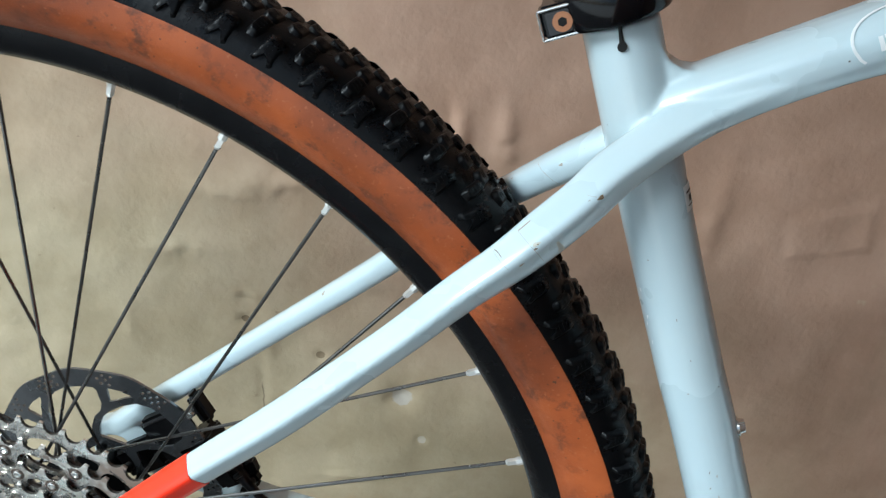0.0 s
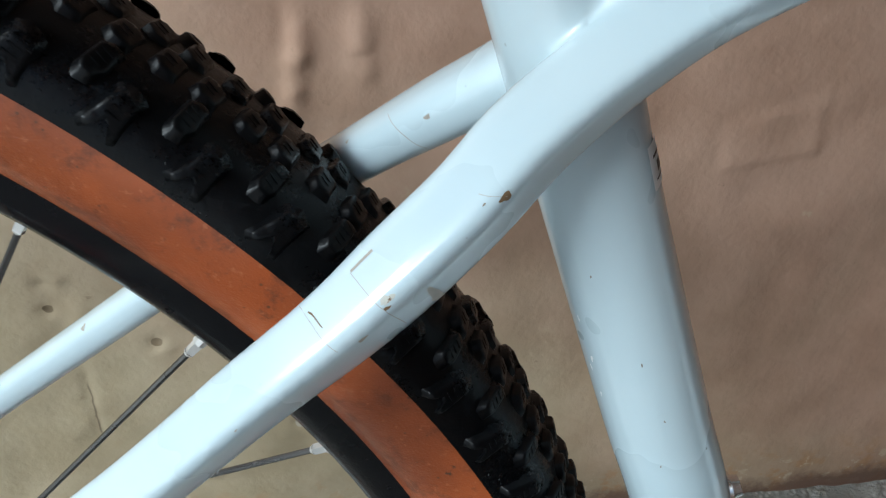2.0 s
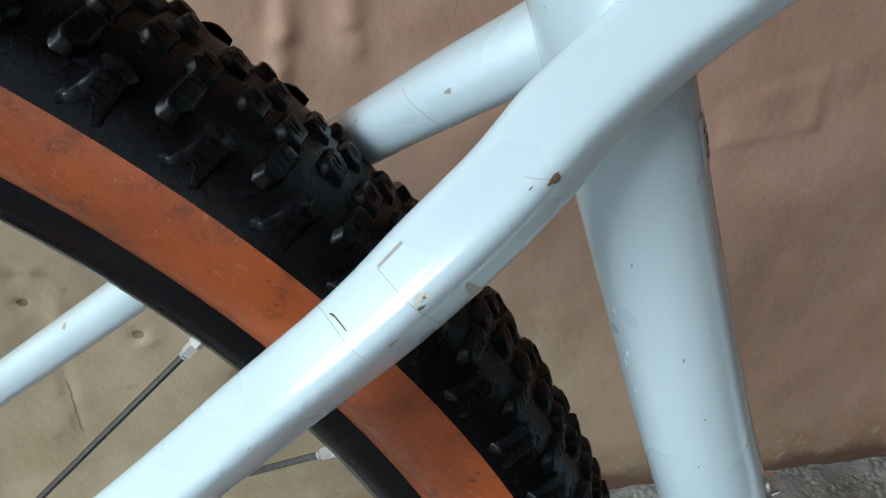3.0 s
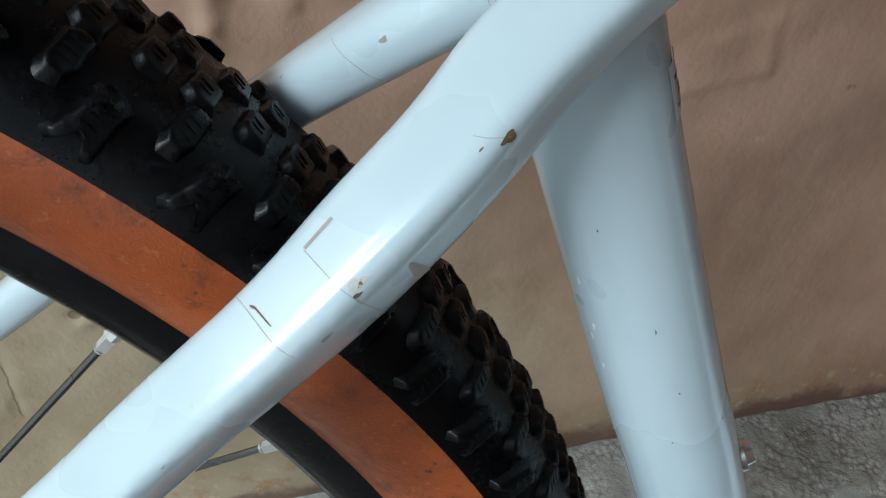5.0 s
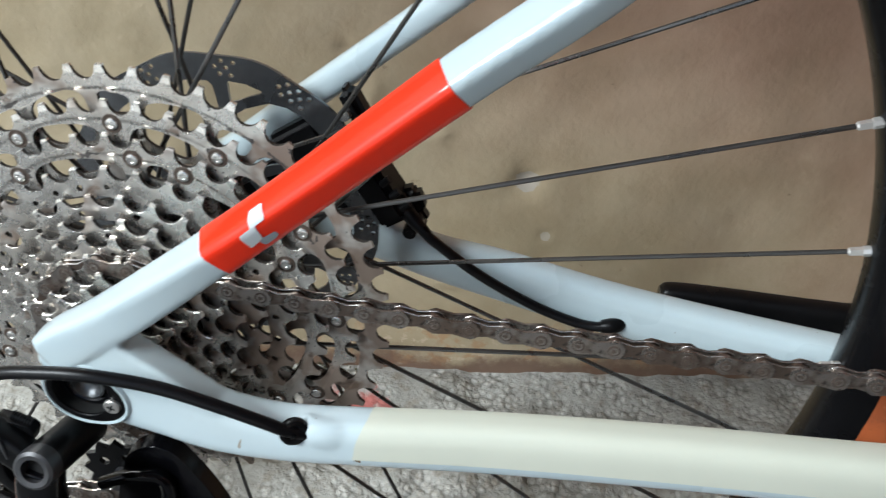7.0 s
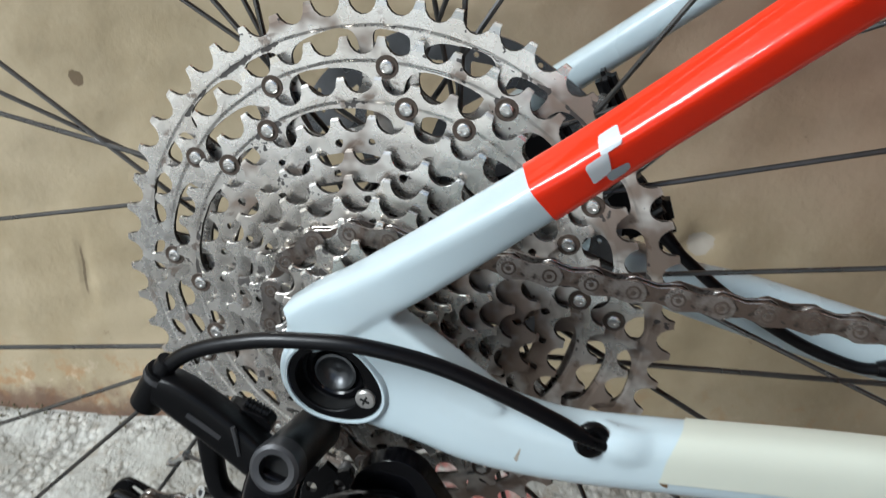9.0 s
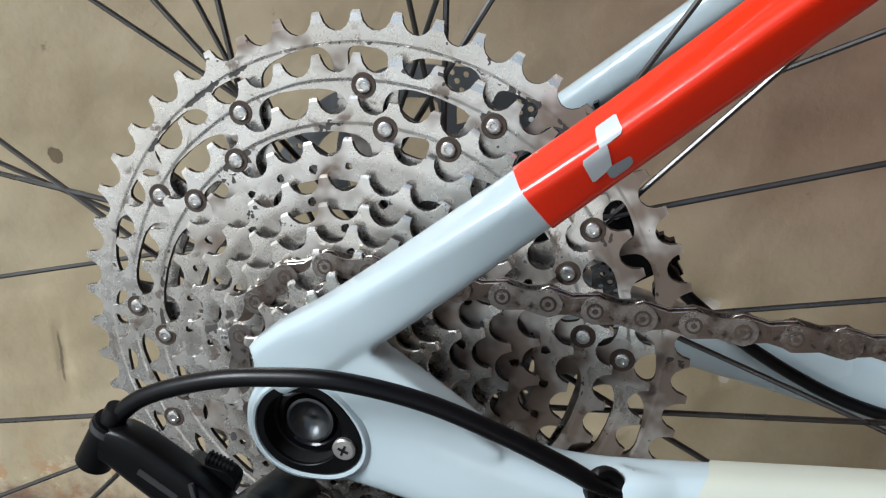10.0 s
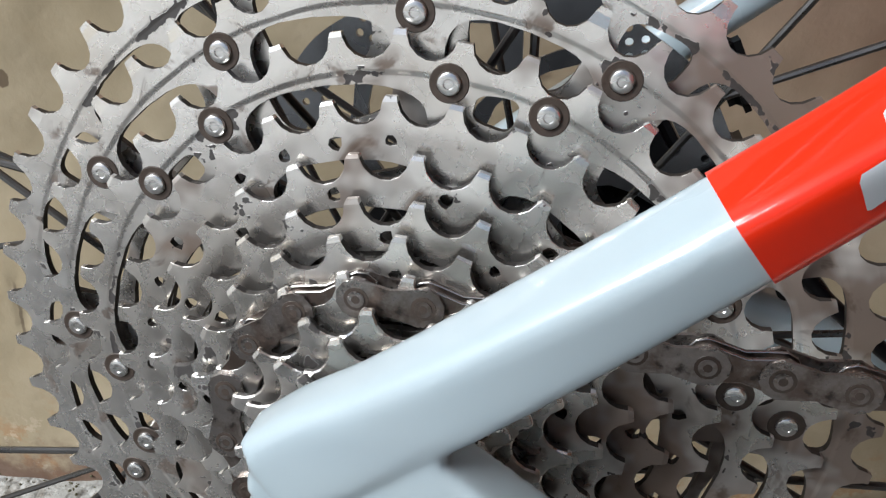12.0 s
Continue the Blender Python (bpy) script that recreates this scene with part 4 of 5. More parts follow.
def knob_mesh(name, outline, height, ribs=0, bar=(0, 0), seed=0):
    """A worn tread block: outline in mm (along the tyre, towards the rim); it is high at its leading edge and slopes down behind."""
    rng = random.Random(seed)
    bm = bmesh.new()
    xs = [p[0] for p in outline]
    lo, hi = min(xs), max(xs)
    cx, cy = sum(xs) / len(xs), sum(p[1] for p in outline) / len(outline)
    dense = []
    for (x0, y0), (x1, y1) in zip(outline, outline[1:] + outline[:1]):
        dense += [(x0 + (x1 - x0) * t + rng.uniform(-0.2, 0.2), y0 + (y1 - y0) * t + rng.uniform(-0.2, 0.2)) for t in (0.08, 0.5, 0.92)]
    tops = [height * (0.56 + 0.44 * max(0.0, (x - lo) / (hi - lo)) ** 0.8) * rng.uniform(0.94, 1.04) for x, _ in dense]
    rings = []
    for f, k in ((None, 1.22), (0.30, 0.98), (0.66, 0.92), (0.88, 0.84), (1.0, 0.66)):
        rings.append([bm.verts.new(((cx + (x - cx) * k) * 0.001, (cy + (y - cy) * k) * 0.001, (-0.9 if f is None else f * h) * 0.001)) for (x, y), h in zip(dense, tops)])
    n = len(dense)
    for a, b in zip(rings, rings[1:]):
        for i in range(n):
            bm.faces.new((a[i], a[(i + 1) % n], b[(i + 1) % n], b[i]))
    mid = bm.verts.new((cx * 0.001, cy * 0.001, height * 0.00072))
    for i in range(n):
        bm.faces.new((rings[-1][i], rings[-1][(i + 1) % n], mid))
    for i in range(ribs):
        y = cy + bar[0] + (i - (ribs - 1) / 2) * 2.0
        m = Matrix.Translation((cx * 0.001, y * 0.001, height * 0.00074)) @ Matrix.Rotation(radians(-12), 4, "Y") @ Matrix.Diagonal((bar[1] * 0.001, 0.0006, 0.0006, 1))
        bmesh.ops.create_cube(bm, size=1.0, matrix=m)
    return mesh_of(bm, name, RUBBER, True, 75)


KNOBS = {
    "shoulder": [knob_mesh("tread_knob", [(-3.4, -5.6), (0.4, -6.6), (3.0, -5.2), (4.0, 0.8), (4.6, 5.6), (2.6, 6.2), (0.6, 1.8), (-1.8, 2.4), (-3.2, 5.2), (-4.8, 4.4), (-4.2, -0.6)], 2.3, 3, (-2.6, 3.8), k) for k in (1, 2, 3)],
    "step": [knob_mesh("tread_knob", [(-2.6, -5.6), (0.8, -6.2), (3.0, -4.6), (3.1, 3.8), (1.2, 5.8), (-1.8, 5.2), (-3.2, 1.6)], 2.3, 3, (-0.4, 3.2), k) for k in (4, 5, 6)],
    "centre": [knob_mesh("tread_knob", [(-3.4, -4.4), (0.5, -5.0), (3.7, -3.8), (4.0, 2.8), (1.2, 4.8), (-3.4, 3.8)], 2.5, 2, (0.0, 3.2), k) for k in (7, 8, 9)],
}


def knob_at(deg, s, spin, mirror):
    r, y, nr, ny = casing(s)
    a = radians(deg)
    out = Vector((math.cos(a) * nr, ny, math.sin(a) * nr)).normalized()
    tan = Vector((-math.sin(a), 0, math.cos(a)))
    down = out.cross(tan).normalized()
    if down.y * (-1 if s < 0 else 1) < 0:
        down = -down
    m = Matrix((tan, down, out)).transposed().to_4x4()
    m.translation = Vector((r * math.cos(a), y + WHEEL_Y, AXLE + r * math.sin(a)))
    return m @ Matrix.Rotation(radians(spin), 4, "Z")


def tread():
    rng = random.Random(7)
    rest = bmesh.new()
    step = 3.6
    for i in range(100):
        base = 3.05 + i * step
        for kind, s, d, spin in (("shoulder", -0.0262, 0.0, -10), ("step", -0.0172, 1.35, -10), ("centre", -0.0056, 1.2, -8), ("centre", -0.0056, 2.95, -8), ("centre", 0.0056, 0.3, 8), ("centre", 0.0056, 2.1, 8), ("step", 0.0172, 2.55, 10), ("shoulder", 0.0262, 1.2, 10)):
            deg = base + d
            m = knob_at(deg + rng.uniform(-0.12, 0.12), s, spin + rng.uniform(-4, 4), s < 0)
            mesh = KNOBS[kind][rng.randrange(3)]
            here = (deg + 180) % 360 - 180
            near = s < 0 and -10 < here < 74
            if near:
                ob = new("tread_knob", mesh)
                ob.parent, ob.matrix_basis = tyre, m
            else:
                n0 = len(rest.verts)
                rest.from_mesh(mesh)
                rest.verts.ensure_lookup_table()
                for v in rest.verts[n0:]:
                    v.co = m @ v.co
    ob = part("far_tread", rest, RUBBER, tyre, "knobbly tread", True, 28)
    tagged(ob, kind="stuff")


tread()


def nipple_angle(k):
    """32 spoke holes; the ones between the stays sit a little closer."""
    k %= 32
    slack = {15: 164.3, 16: 169.4, 17: 188.2, 18: 199.4}
    if k in slack:
        return slack[k]
    return -1.05 + 11.1 * k if k <= 9 else 98.85 + (k - 9) * (260.1 / 23)


def make_spokes():
    bm = bmesh.new()
    rod(bm, (0, 0, 0), (0, 0, -0.0035), 0.0023, 8)
    rod(bm, (0, 0, -0.003), (0, 0, -0.0084), 0.0019, 4, 0.0018)
    rod(bm, (0, 0, -0.0084), (0, 0, -0.0094), 0.0018, 8, 0.0012)
    nip = mesh_of(bm, "nipple", NIPPLE, True, 35)
    for k in range(32):
        a = nipple_angle(k)
        near = k % 2 == 0
        turn = (-1, -1, 1, 1)[k % 4]
        yh = -0.021 if near else 0.034
        h = polar(0.0265, a + turn * 67.5, yh)
        p = polar(0.3040, a, 0.0015 if near else 0.0045)
        way = (p - h).normalized()
        ob = new("nipple", nip)
        ob.parent = rim
        ob.matrix_basis = Matrix.Translation(p) @ way.to_track_quat("Z", "Y").to_matrix().to_4x4()
        bm = bmesh.new()
        q = p - way * 0.009
        bowed = [h - way * 0.001, h + way * 0.03, (h + q) / 2, q]
        sweep(bm, [(*v, 0.00105) for v in bowed], 8, 2.0, (0.3, 0.9, 0.2), 2)
        part("spoke", bm, SPOKE, rim)


make_spokes()

bm = bmesh.new()
lathe(bm, [(0.0, -0.0715), (0.0090, -0.0715), (0.0090, -0.0640), (0.0165, -0.0640), (0.0165, -0.0260), (0.0190, -0.0240), (0.0300, -0.0230), (0.0305, -0.0205), (0.0300, -0.0190), (0.0170, -0.0160), (0.0150, 0.0), (0.0170, 0.0290), (0.0300, 0.0320), (0.0305, 0.0345), (0.0300, 0.0365), (0.0200, 0.0380), (0.0200, 0.0430), (0.0110, 0.0440), (0.0110, 0.0715), (0.0, 0.0715)], 48, (0, 0, AXLE))
part("rear_hub", bm, BLACK, bicycle, "black rear hub with flanges")

# brake disc
ROTOR_R, ROTOR_Y = 0.0800, 0.0520


def make_rotor():
    c = (0.008, AXLE + 0.0055)
    k_r = ROTOR_R / 0.0842
    outer = []
    for k in range(144):
        a = radians(k * 2.5)
        r = ROTOR_R - 0.0014 * (0.5 + 0.5 * math.cos(k * 2.5 * 12 * math.pi / 180))
        outer.append((c[0] + r * math.cos(a), c[1] + r * math.sin(a)))
    holes = []
    def ring_point(r, d):
        return (c[0] + r * k_r * math.cos(radians(d)), c[1] + r * k_r * math.sin(radians(d)))

    def arm(r):
        """Angle of a leaning arm's middle at that radius."""
        return float(np.interp(r, (0.029, 0.044, 0.058, 0.072), (106, 95, 79, 62)))

    for k in range(6):
        b = 60 * k
        wide = lambda r: math.degrees(0.0030 / r)
        # wide window from one arm and its prong to the next arm
        run = [(r, arm(r) + wide(r)) for r in (0.0275, 0.0360, 0.0440, 0.0500)] + [(0.0560, 90), (0.0670, 92), (0.0692, 94)]
        run += [(0.0700, 102), (0.0700, 112), (0.0690, 119)] + [(r, arm(r) + 60 - wide(r)) for r in (0.0660, 0.0580, 0.0500, 0.0440, 0.0360, 0.0275)]
        holes.append([ring_point(r, b + d) for r, d in run])
        # small three-sided window where the arm forks
        holes.append([ring_point(r, b + d) for r, d in ((0.0590, 84), (0.0610, 80), (0.0650, 75.5), (0.0690, 71), (0.0704, 71), (0.0710, 78), (0.0704, 85), (0.0690, 85.5))])
        for r, first in ((0.0735, 55.0), (0.0770, 57.0), (0.0803, 54.5)):
            for d in (0, 4.4, 8.8, 29, 33.4):
                holes.append([ring_point(r + 0.0013 * math.cos(q), b + first + d + math.degrees(0.0013 * math.sin(q) / r)) for q in np.arange(0, 6.28, 0.785)])
    holes.append(circle(*c, 0.0185, 30))
    bm = bmesh.new()
    stamped(bm, outer, holes, ROTOR_Y, ROTOR_Y + 0.0018)
    disc = part("brake_disc", bm, ROTOR, bicycle, "dark steel brake disc with drilled holes", False)
    for k in range(6):
        bm = bmesh.new()
        p = polar(0.0230, 60 * k + 20, ROTOR_Y)
        rod(bm, p + Vector((0, 0.001, 0)), p - Vector((0, 0.0025, 0)), 0.0034, 12)
        part("disc_bolt", bm, BLACK, disc)


make_rotor()


# brake caliper and hose on the far chain stay
def make_caliper():
    bm = bmesh.new()
    for (x, y, z), (sx, sy, sz), turn in (((0.0830, 0.062, 0.3900), (0.018, 0.024, 0.044), -34), ((0.0920, 0.066, 0.3760), (0.032, 0.012, 0.016), -22), ((0.0735, 0.060, 0.4300), (0.009, 0.014, 0.024), -30), ((0.1045, 0.064, 0.3715), (0.011, 0.012, 0.012), -34), ((0.0520, 0.0635, 0.3960), (0.030, 0.013, 0.046), -34), ((0.0260, 0.0640, 0.3760), (0.036, 0.011, 0.026), -34), ((0.0700, 0.0640, 0.3850), (0.030, 0.012, 0.020), -34)):
        c = bmesh.new()
        bmesh.ops.create_cube(c, size=1.0, matrix=Matrix.Translation((x, y, z)) @ Matrix.Rotation(radians(turn), 4, "Y") @ Matrix.Diagonal((sx, sy, sz, 1)))
        bmesh.ops.bevel(c, geom=c.edges[:], offset=0.0035, segments=3, affect="EDGES")
        m = bpy.data.meshes.new("block")
        c.to_mesh(m)
        c.free()
        bm.from_mesh(m)
        bpy.data.meshes.remove(m)
    cal = part("brake_caliper", bm, BLACK, bicycle, "black hydraulic brake caliper")
    for p, q, r, m in (((0.1045, 0.060, 0.3725), (0.1045, 0.056, 0.3725), 0.0042, BLACK), ((0.1020, 0.062, 0.3660), (0.1020, 0.055, 0.3660), 0.0036, BLACK), ((0.0700, 0.055, 0.4290), (0.0690, 0.0505, 0.4290), 0.0030, SILVER), ((0.0800, 0.052, 0.3990), (0.0800, 0.0475, 0.3990), 0.0022, SILVER)):
        bm = bmesh.new()
        rod(bm, p, q, r, 14)
        rod(bm, Vector(q), Vector(q) - Vector((0, 0.0004, 0)), r * 0.5, 6)
        part("caliper_bolt", bm, m, cal)
    for k in range(4):
        bm = bmesh.new()
        rod(bm, (0.083 + 0.005 * k, 0.0500, 0.401 - 0.006 * k), (0.087 + 0.005 * k, 0.0500, 0.405 - 0.006 * k), 0.0020, 8)
        part("cooling_fin", bm, BLACK, cal)
    bm = bmesh.new()
    sweep(bm, [(0.0931, 0.060, 0.3850, 0.0046), (0.1020, 0.057, 0.3750, 0.0040), (0.1095, 0.055, 0.3685, 0.0030), (0.1160, 0.054, 0.3630, 0.0027), (0.1402, 0.054, 0.3465, 0.0027), (0.1713, 0.054, 0.3313, 0.0027), (0.1960, 0.053, 0.3248, 0.0027), (0.2085, 0.0525, 0.3262, 0.0027), (0.2150, 0.0555, 0.3272, 0.0027)], 14)
    part("brake_hose", bm, CABLE, bicycle, "black brake hose")
    bm = bmesh.new()
    sweep(bm, [(0.2055, 0.0525, 0.3256, 0.0034), (0.2100, 0.0528, 0.3264, 0.0042), (0.2140, 0.0545, 0.3270, 0.0042), (0.2158, 0.0575, 0.3273, 0.0036)], 14)
    part("hose_port", bm, BLACK, frame_part, "black rubber hose port")


make_caliper()


# ---------------------------------------------------------------- cassette
TEETH = [51, 45, 39, 33, 28, 24, 21, 18, 15, 13, 11]
PITCH = 0.0127
FIRST_Y, GAP, THICK = -0.0256, 0.0039, 0.0018


def pitch_radius(n):
    return PITCH / (2 * math.sin(math.pi / n))


def tooth_line(n, tip, rng):
    """The toothed outline of a sprocket with a tooth at angle tip: round seats for the rollers and narrow, flat-topped teeth."""
    rp, half = pitch_radius(n), math.pi / n
    out = []
    for i in range(n):
        th = radians(tip) + half * (2 * i - 1)
        low = i % 7 == 3 and n > 20
        crest = 0.0026 if n > 50 else 0.0023 if n > 40 else 0.0019
        wa, wb = rng.uniform(4.7, 5.0) * 0.001, rng.uniform(4.9, 5.15) * 0.001
        deep = crest + 0.0032
        for b in (-84, -60, -36, -12, 12, 36, 60, 84):
            c = radians(b)
            out.append((rp + crest - deep * math.cos(c), th + (wa if b < 0 else wb) * math.sin(c) / rp))
        top = th + half
        rise = -0.0006 if low else rng.uniform(0.0002, 0.0006)
        for d in (-0.00125, 0.00105):
            out.append((rp + crest + rise, top + d / rp))
    return [(r * math.cos(a), AXLE + r * math.sin(a)) for r, a in out]


def inner_windows(i, n, rng):
    rp = pitch_radius(n)
    holes = []

    def ring(first, every, count, wide, r0, r1):
        for k in range(count):
            holes.append(slot(first + every * k, wide + rng.uniform(-0.6, 0.4), r0, r1 + rng.uniform(-0.0005, 0.0004), 32, rng.choice((-0.14, 0.12, 0.04)), 3.6, (0, AXLE)))

    if n == 51:
        ring(106.8, 30, 12, 16.2, 0.0740, 0.0952)
        ring(91.6, 30, 12, 8.6, 0.0865, 0.0952)
        return holes, 0.0710
    if n == 45:
        ring(106.3, 30, 12, 22.0, 0.0625, 0.0842)
        return holes, 0.0595
    if n == 39:
        ring(105.8, 60, 6, 35.0, 0.0520, 0.0716)
        ring(77.5, 60, 6, 7.5, 0.0655, 0.0716)
        return holes, 0.0490
    table = {33: (33, 94.4, 7, 36, 105, 0.0420, 0.0568), 28: (14, 107, 6, 44, 100, 0.0340, 0.0478), 24: (12, 94, 5, 52, 95, 0.0290, 0.0398), 21: (10, 90, 5, 50, 100, 0.0250, 0.0338), 18: (0, 0, 4, 60, 70, 0.0212, 0.0285), 15: (0, 0, 4, 56, 80, 0.0190, 0.0228)}
    count, first, slots, wide, turn, r0, r1 = table.get(n, (0, 0, 0, 0, 0, 0, 0))
    for k in range(count):
        if n == 33 and rng.random() < 0.25:
            continue
        a = radians(first + 360 / count * k)
        r = rp - (0.0064 if n > 30 else 0.0056)
        s = rng.uniform(0.0011, 0.0015)
        x, z = r * math.cos(a), r * math.sin(a)
        tilt = rng.uniform(0, 6)
        holes.append([(x + s * math.cos(q + tilt) * w, AXLE + z + s * math.sin(q + tilt) * w) for q, w in ((0.0, 1.25), (0.9, 0.95), (1.7, 1.0), (2.6, 1.1), (3.4, 1.0), (4.2, 1.15), (5.2, 0.9))])
    if slots:
        ring(turn, 360 / slots, slots, wide, r0, r1)
    return holes, 0.0165


def make_cassette():
    rng = random.Random(12)
    bm = bmesh.new()
    lathe(bm, [(0.0166, -0.0645), (0.0185, -0.0645), (0.0185, -0.0400), (0.0260, -0.0390), (0.0270, -0.0330), (0.0330, -0.0300), (0.0330, -0.0275), (0.0166, -0.0270)], 40, (0, 0, AXLE))
    hub = part("cassette", bm, BLACK, bicycle, "worn grease-stained multi-gear cassette with rivets")
    hub.matrix_basis = Matrix.Translation((0.002, 0, 0.003))
    starts = {51: 93.6, 45: 93.2, 39: 93.3, 33: 94.3, 28: 101.2, 24: 101.7}
    for i, n in enumerate(TEETH):
        rp = pitch_radius(n)
        y = FIRST_Y - GAP * i
        outer = tooth_line(n, starts.get(n, rng.uniform(0, 30)), rng)
        holes, bore = inner_windows(i, n, rng)
        holes.append(circle(0, AXLE, bore, 40))
        bm = bmesh.new()
        stamped(bm, outer, holes, y - THICK / 2, y + THICK / 2)
        for f in bm.faces:
            # bright front and worn crests; seats and back carry grime and painted gap shade
            crest = min(math.hypot(v.co.x, v.co.z - AXLE) for v in f.verts) > rp + 0.0011 and len(f.verts) < 6
            f.material_index = 0 if crest or all(v.co.y < y for v in f.verts) else 1
        for v in bm.verts:
            r = math.hypot(v.co.x, v.co.z - AXLE)
            if r > rp + 0.0014:
                if v.co.y < y:
                    v.co.y += 0.0003
                else:
                    v.co.y -= 0.00015
        ob = part("sprocket", bm, [RING_STEEL[n], GRIME_SHADE], hub, "", False)
        bev = ob.modifiers.new("edge", "BEVEL")
        bev.width, bev.segments, bev.limit_method, bev.angle_limit, bev.material = 0.00034, 1, "ANGLE", radians(40), 0
    # rivets, each in a rust-stained dimple
    bm = bmesh.new()
    lathe(bm, [(0.0040, 0.0), (0.0038, -0.0002), (0.0026, -0.0001), (0.0024, -0.0003), (0.00225, -0.0008), (0.0019, -0.0010), (0.0011, -0.0010), (0.0009, -0.0008), (0.0, -0.0008)], 20, (0, 0, 0), False, [1, 1, 1, 2, 2, 2, 2, 2])
    rivet = mesh_of(bm, "rivet", [STEEL, RUST, SILVER], True, 40)
    for n, i, r, angles in ((45, 1, 0.0840, (2.6, 33, 63, 91.8, 120.7, 149.9, 179.6, 210, 240, 271, 301, 332)), (39, 2, 0.0720, (9.6, 26.7, 69.4, 85.6, 126.8, 143.5, 185.7, 203, 247, 263, 307, 323))):
        y = FIRST_Y - GAP * i - THICK / 2
        for a in angles:
            ob = new("rivet", rivet)
            ob.parent, ob.matrix_basis = hub, Matrix.Translation(polar(r, a, y))
    # posts that hold the rings on one another
    bm = bmesh.new()
    rod(bm, (0, 0, 0), (0, GAP, 0), 0.0028, 10)
    post = mesh_of(bm, "spacer_post", STEEL, True, 40)
    for r, i, angles in ((0.0840, 1, (2.6, 33, 63, 91.8, 120.7, 149.9, 179.6, 210, 240, 271, 301, 332)), (0.0720, 2, (9.6, 26.7, 69.4, 85.6, 126.8, 143.5, 185.7, 203, 247, 263, 307, 323))):
        for a in angles:
            ob = new("spacer_post", post)
            ob.parent, ob.matrix_basis = hub, Matrix.Translation(polar(r, a, FIRST_Y - GAP * i))
    # locking ring
    bm = bmesh.new()
    lathe(bm, [(0.0095, -0.0640), (0.0095, -0.0668), (0.0150, -0.0668), (0.0155, -0.0655), (0.0155, -0.0630)], 36, (0, 0, AXLE))
    part("lock_ring", bm, SATIN, hub)
    return hub


make_cassette()


# ---------------------------------------------------------------- chain
CHAIN_Y = -0.0236 - GAP * 7 - 0.001
R18, LINK = 0.0353, 0.0133


def chain_path():
    """The pins' line, seen from the near side: the run forward from the top of its sprocket, and the way back from there."""
    ahead = [(0.0087, 0.4026), (0.0300, 0.4012), (0.0623, 0.3998), (0.0882, 0.3988), (0.1550, 0.3976), (0.2500, 0.3974), (0.3550, 0.3968), (0.4550, 0.3955)]
    back = [(0.002 + R18 * math.cos(radians(a)), AXLE + 0.0015 + R18 * math.sin(radians(a))) for a in np.arange(78.9, 214, 2.0)]
    back += [(-0.0225, 0.3330), (-0.0080, 0.3180), (0.0060, 0.3070), (0.0110, 0.2950), (0.0050, 0.2830), (-0.0120, 0.2740), (-0.0420, 0.2705), (-0.0600, 0.2712), (-0.0750, 0.2707), (-0.0880, 0.2690), (-0.0980, 0.2590), (-0.1000, 0.2430), (-0.0920, 0.2260), (-0.0760, 0.2190), (0.06, 0.2320), (0.25, 0.2530), (0.42, 0.2640)]
    return ahead, back


def evenly(points, step):
    dense = []
    for (x0, z0), (x1, z1) in zip(points, points[1:]):
        k = max(1, int(math.hypot(x1 - x0, z1 - z0) / 0.0004))
        dense += [(x0 + (x1 - x0) * q / k, z0 + (z1 - z0) * q / k) for q in range(k)]
    out = [dense[0]]
    for p in dense:
        if math.dist(p, out[-1]) >= step:
            out.append(p)
    return out


def plate_outline(r_end, r_waist, n=7):
    """The bone-shaped outline of a link plate between pins at 0 and LINK."""
    out = []
    for k in range(n + 1):
        a = radians(65 + 230 * k / n)
        out.append((r_end * math.cos(a), r_end * math.sin(a)))
    out.append((LINK / 2, -r_waist))
    for k in range(n + 1):
        a = radians(-115 + 230 * k / n)
        out.append((LINK + r_end * math.cos(a), r_end * math.sin(a)))
    out.append((LINK / 2, r_waist))
    return out


def link_mesh(name, y_plate, r_end, r_waist, thick, pins):
    bm = bmesh.new()
    for side in (-1, 1):
        y = side * y_plate
        stamped(bm, plate_outline(r_end, r_waist), [], y - thick / 2, y + thick / 2)
    for x in (0.0, LINK):
        if pins:
            rod(bm, (x, -y_plate - thick / 2 - 0.00035, 0), (x, y_plate + thick / 2 + 0.00035, 0), 0.00175, 14)
            rod(bm, (x, -y_plate - thick / 2 - 0.00012, 0), (x, -y_plate - thick / 2 + 0.0001, 0), 0.0025, 14, slot=1)
            rod(bm, (x, -y_plate - thick / 2 - 0.00036, 0), (x, -y_plate - thick / 2 - 0.00034, 0), 0.0009, 10, slot=1)
        else:
            rod(bm, (x, -y_plate, 0), (x, y_plate, 0), 0.0034, 14)
    return mesh_of(bm, name, [CHAIN if pins else CHAIN_BROWN, RUST, GLINT], True, 30)


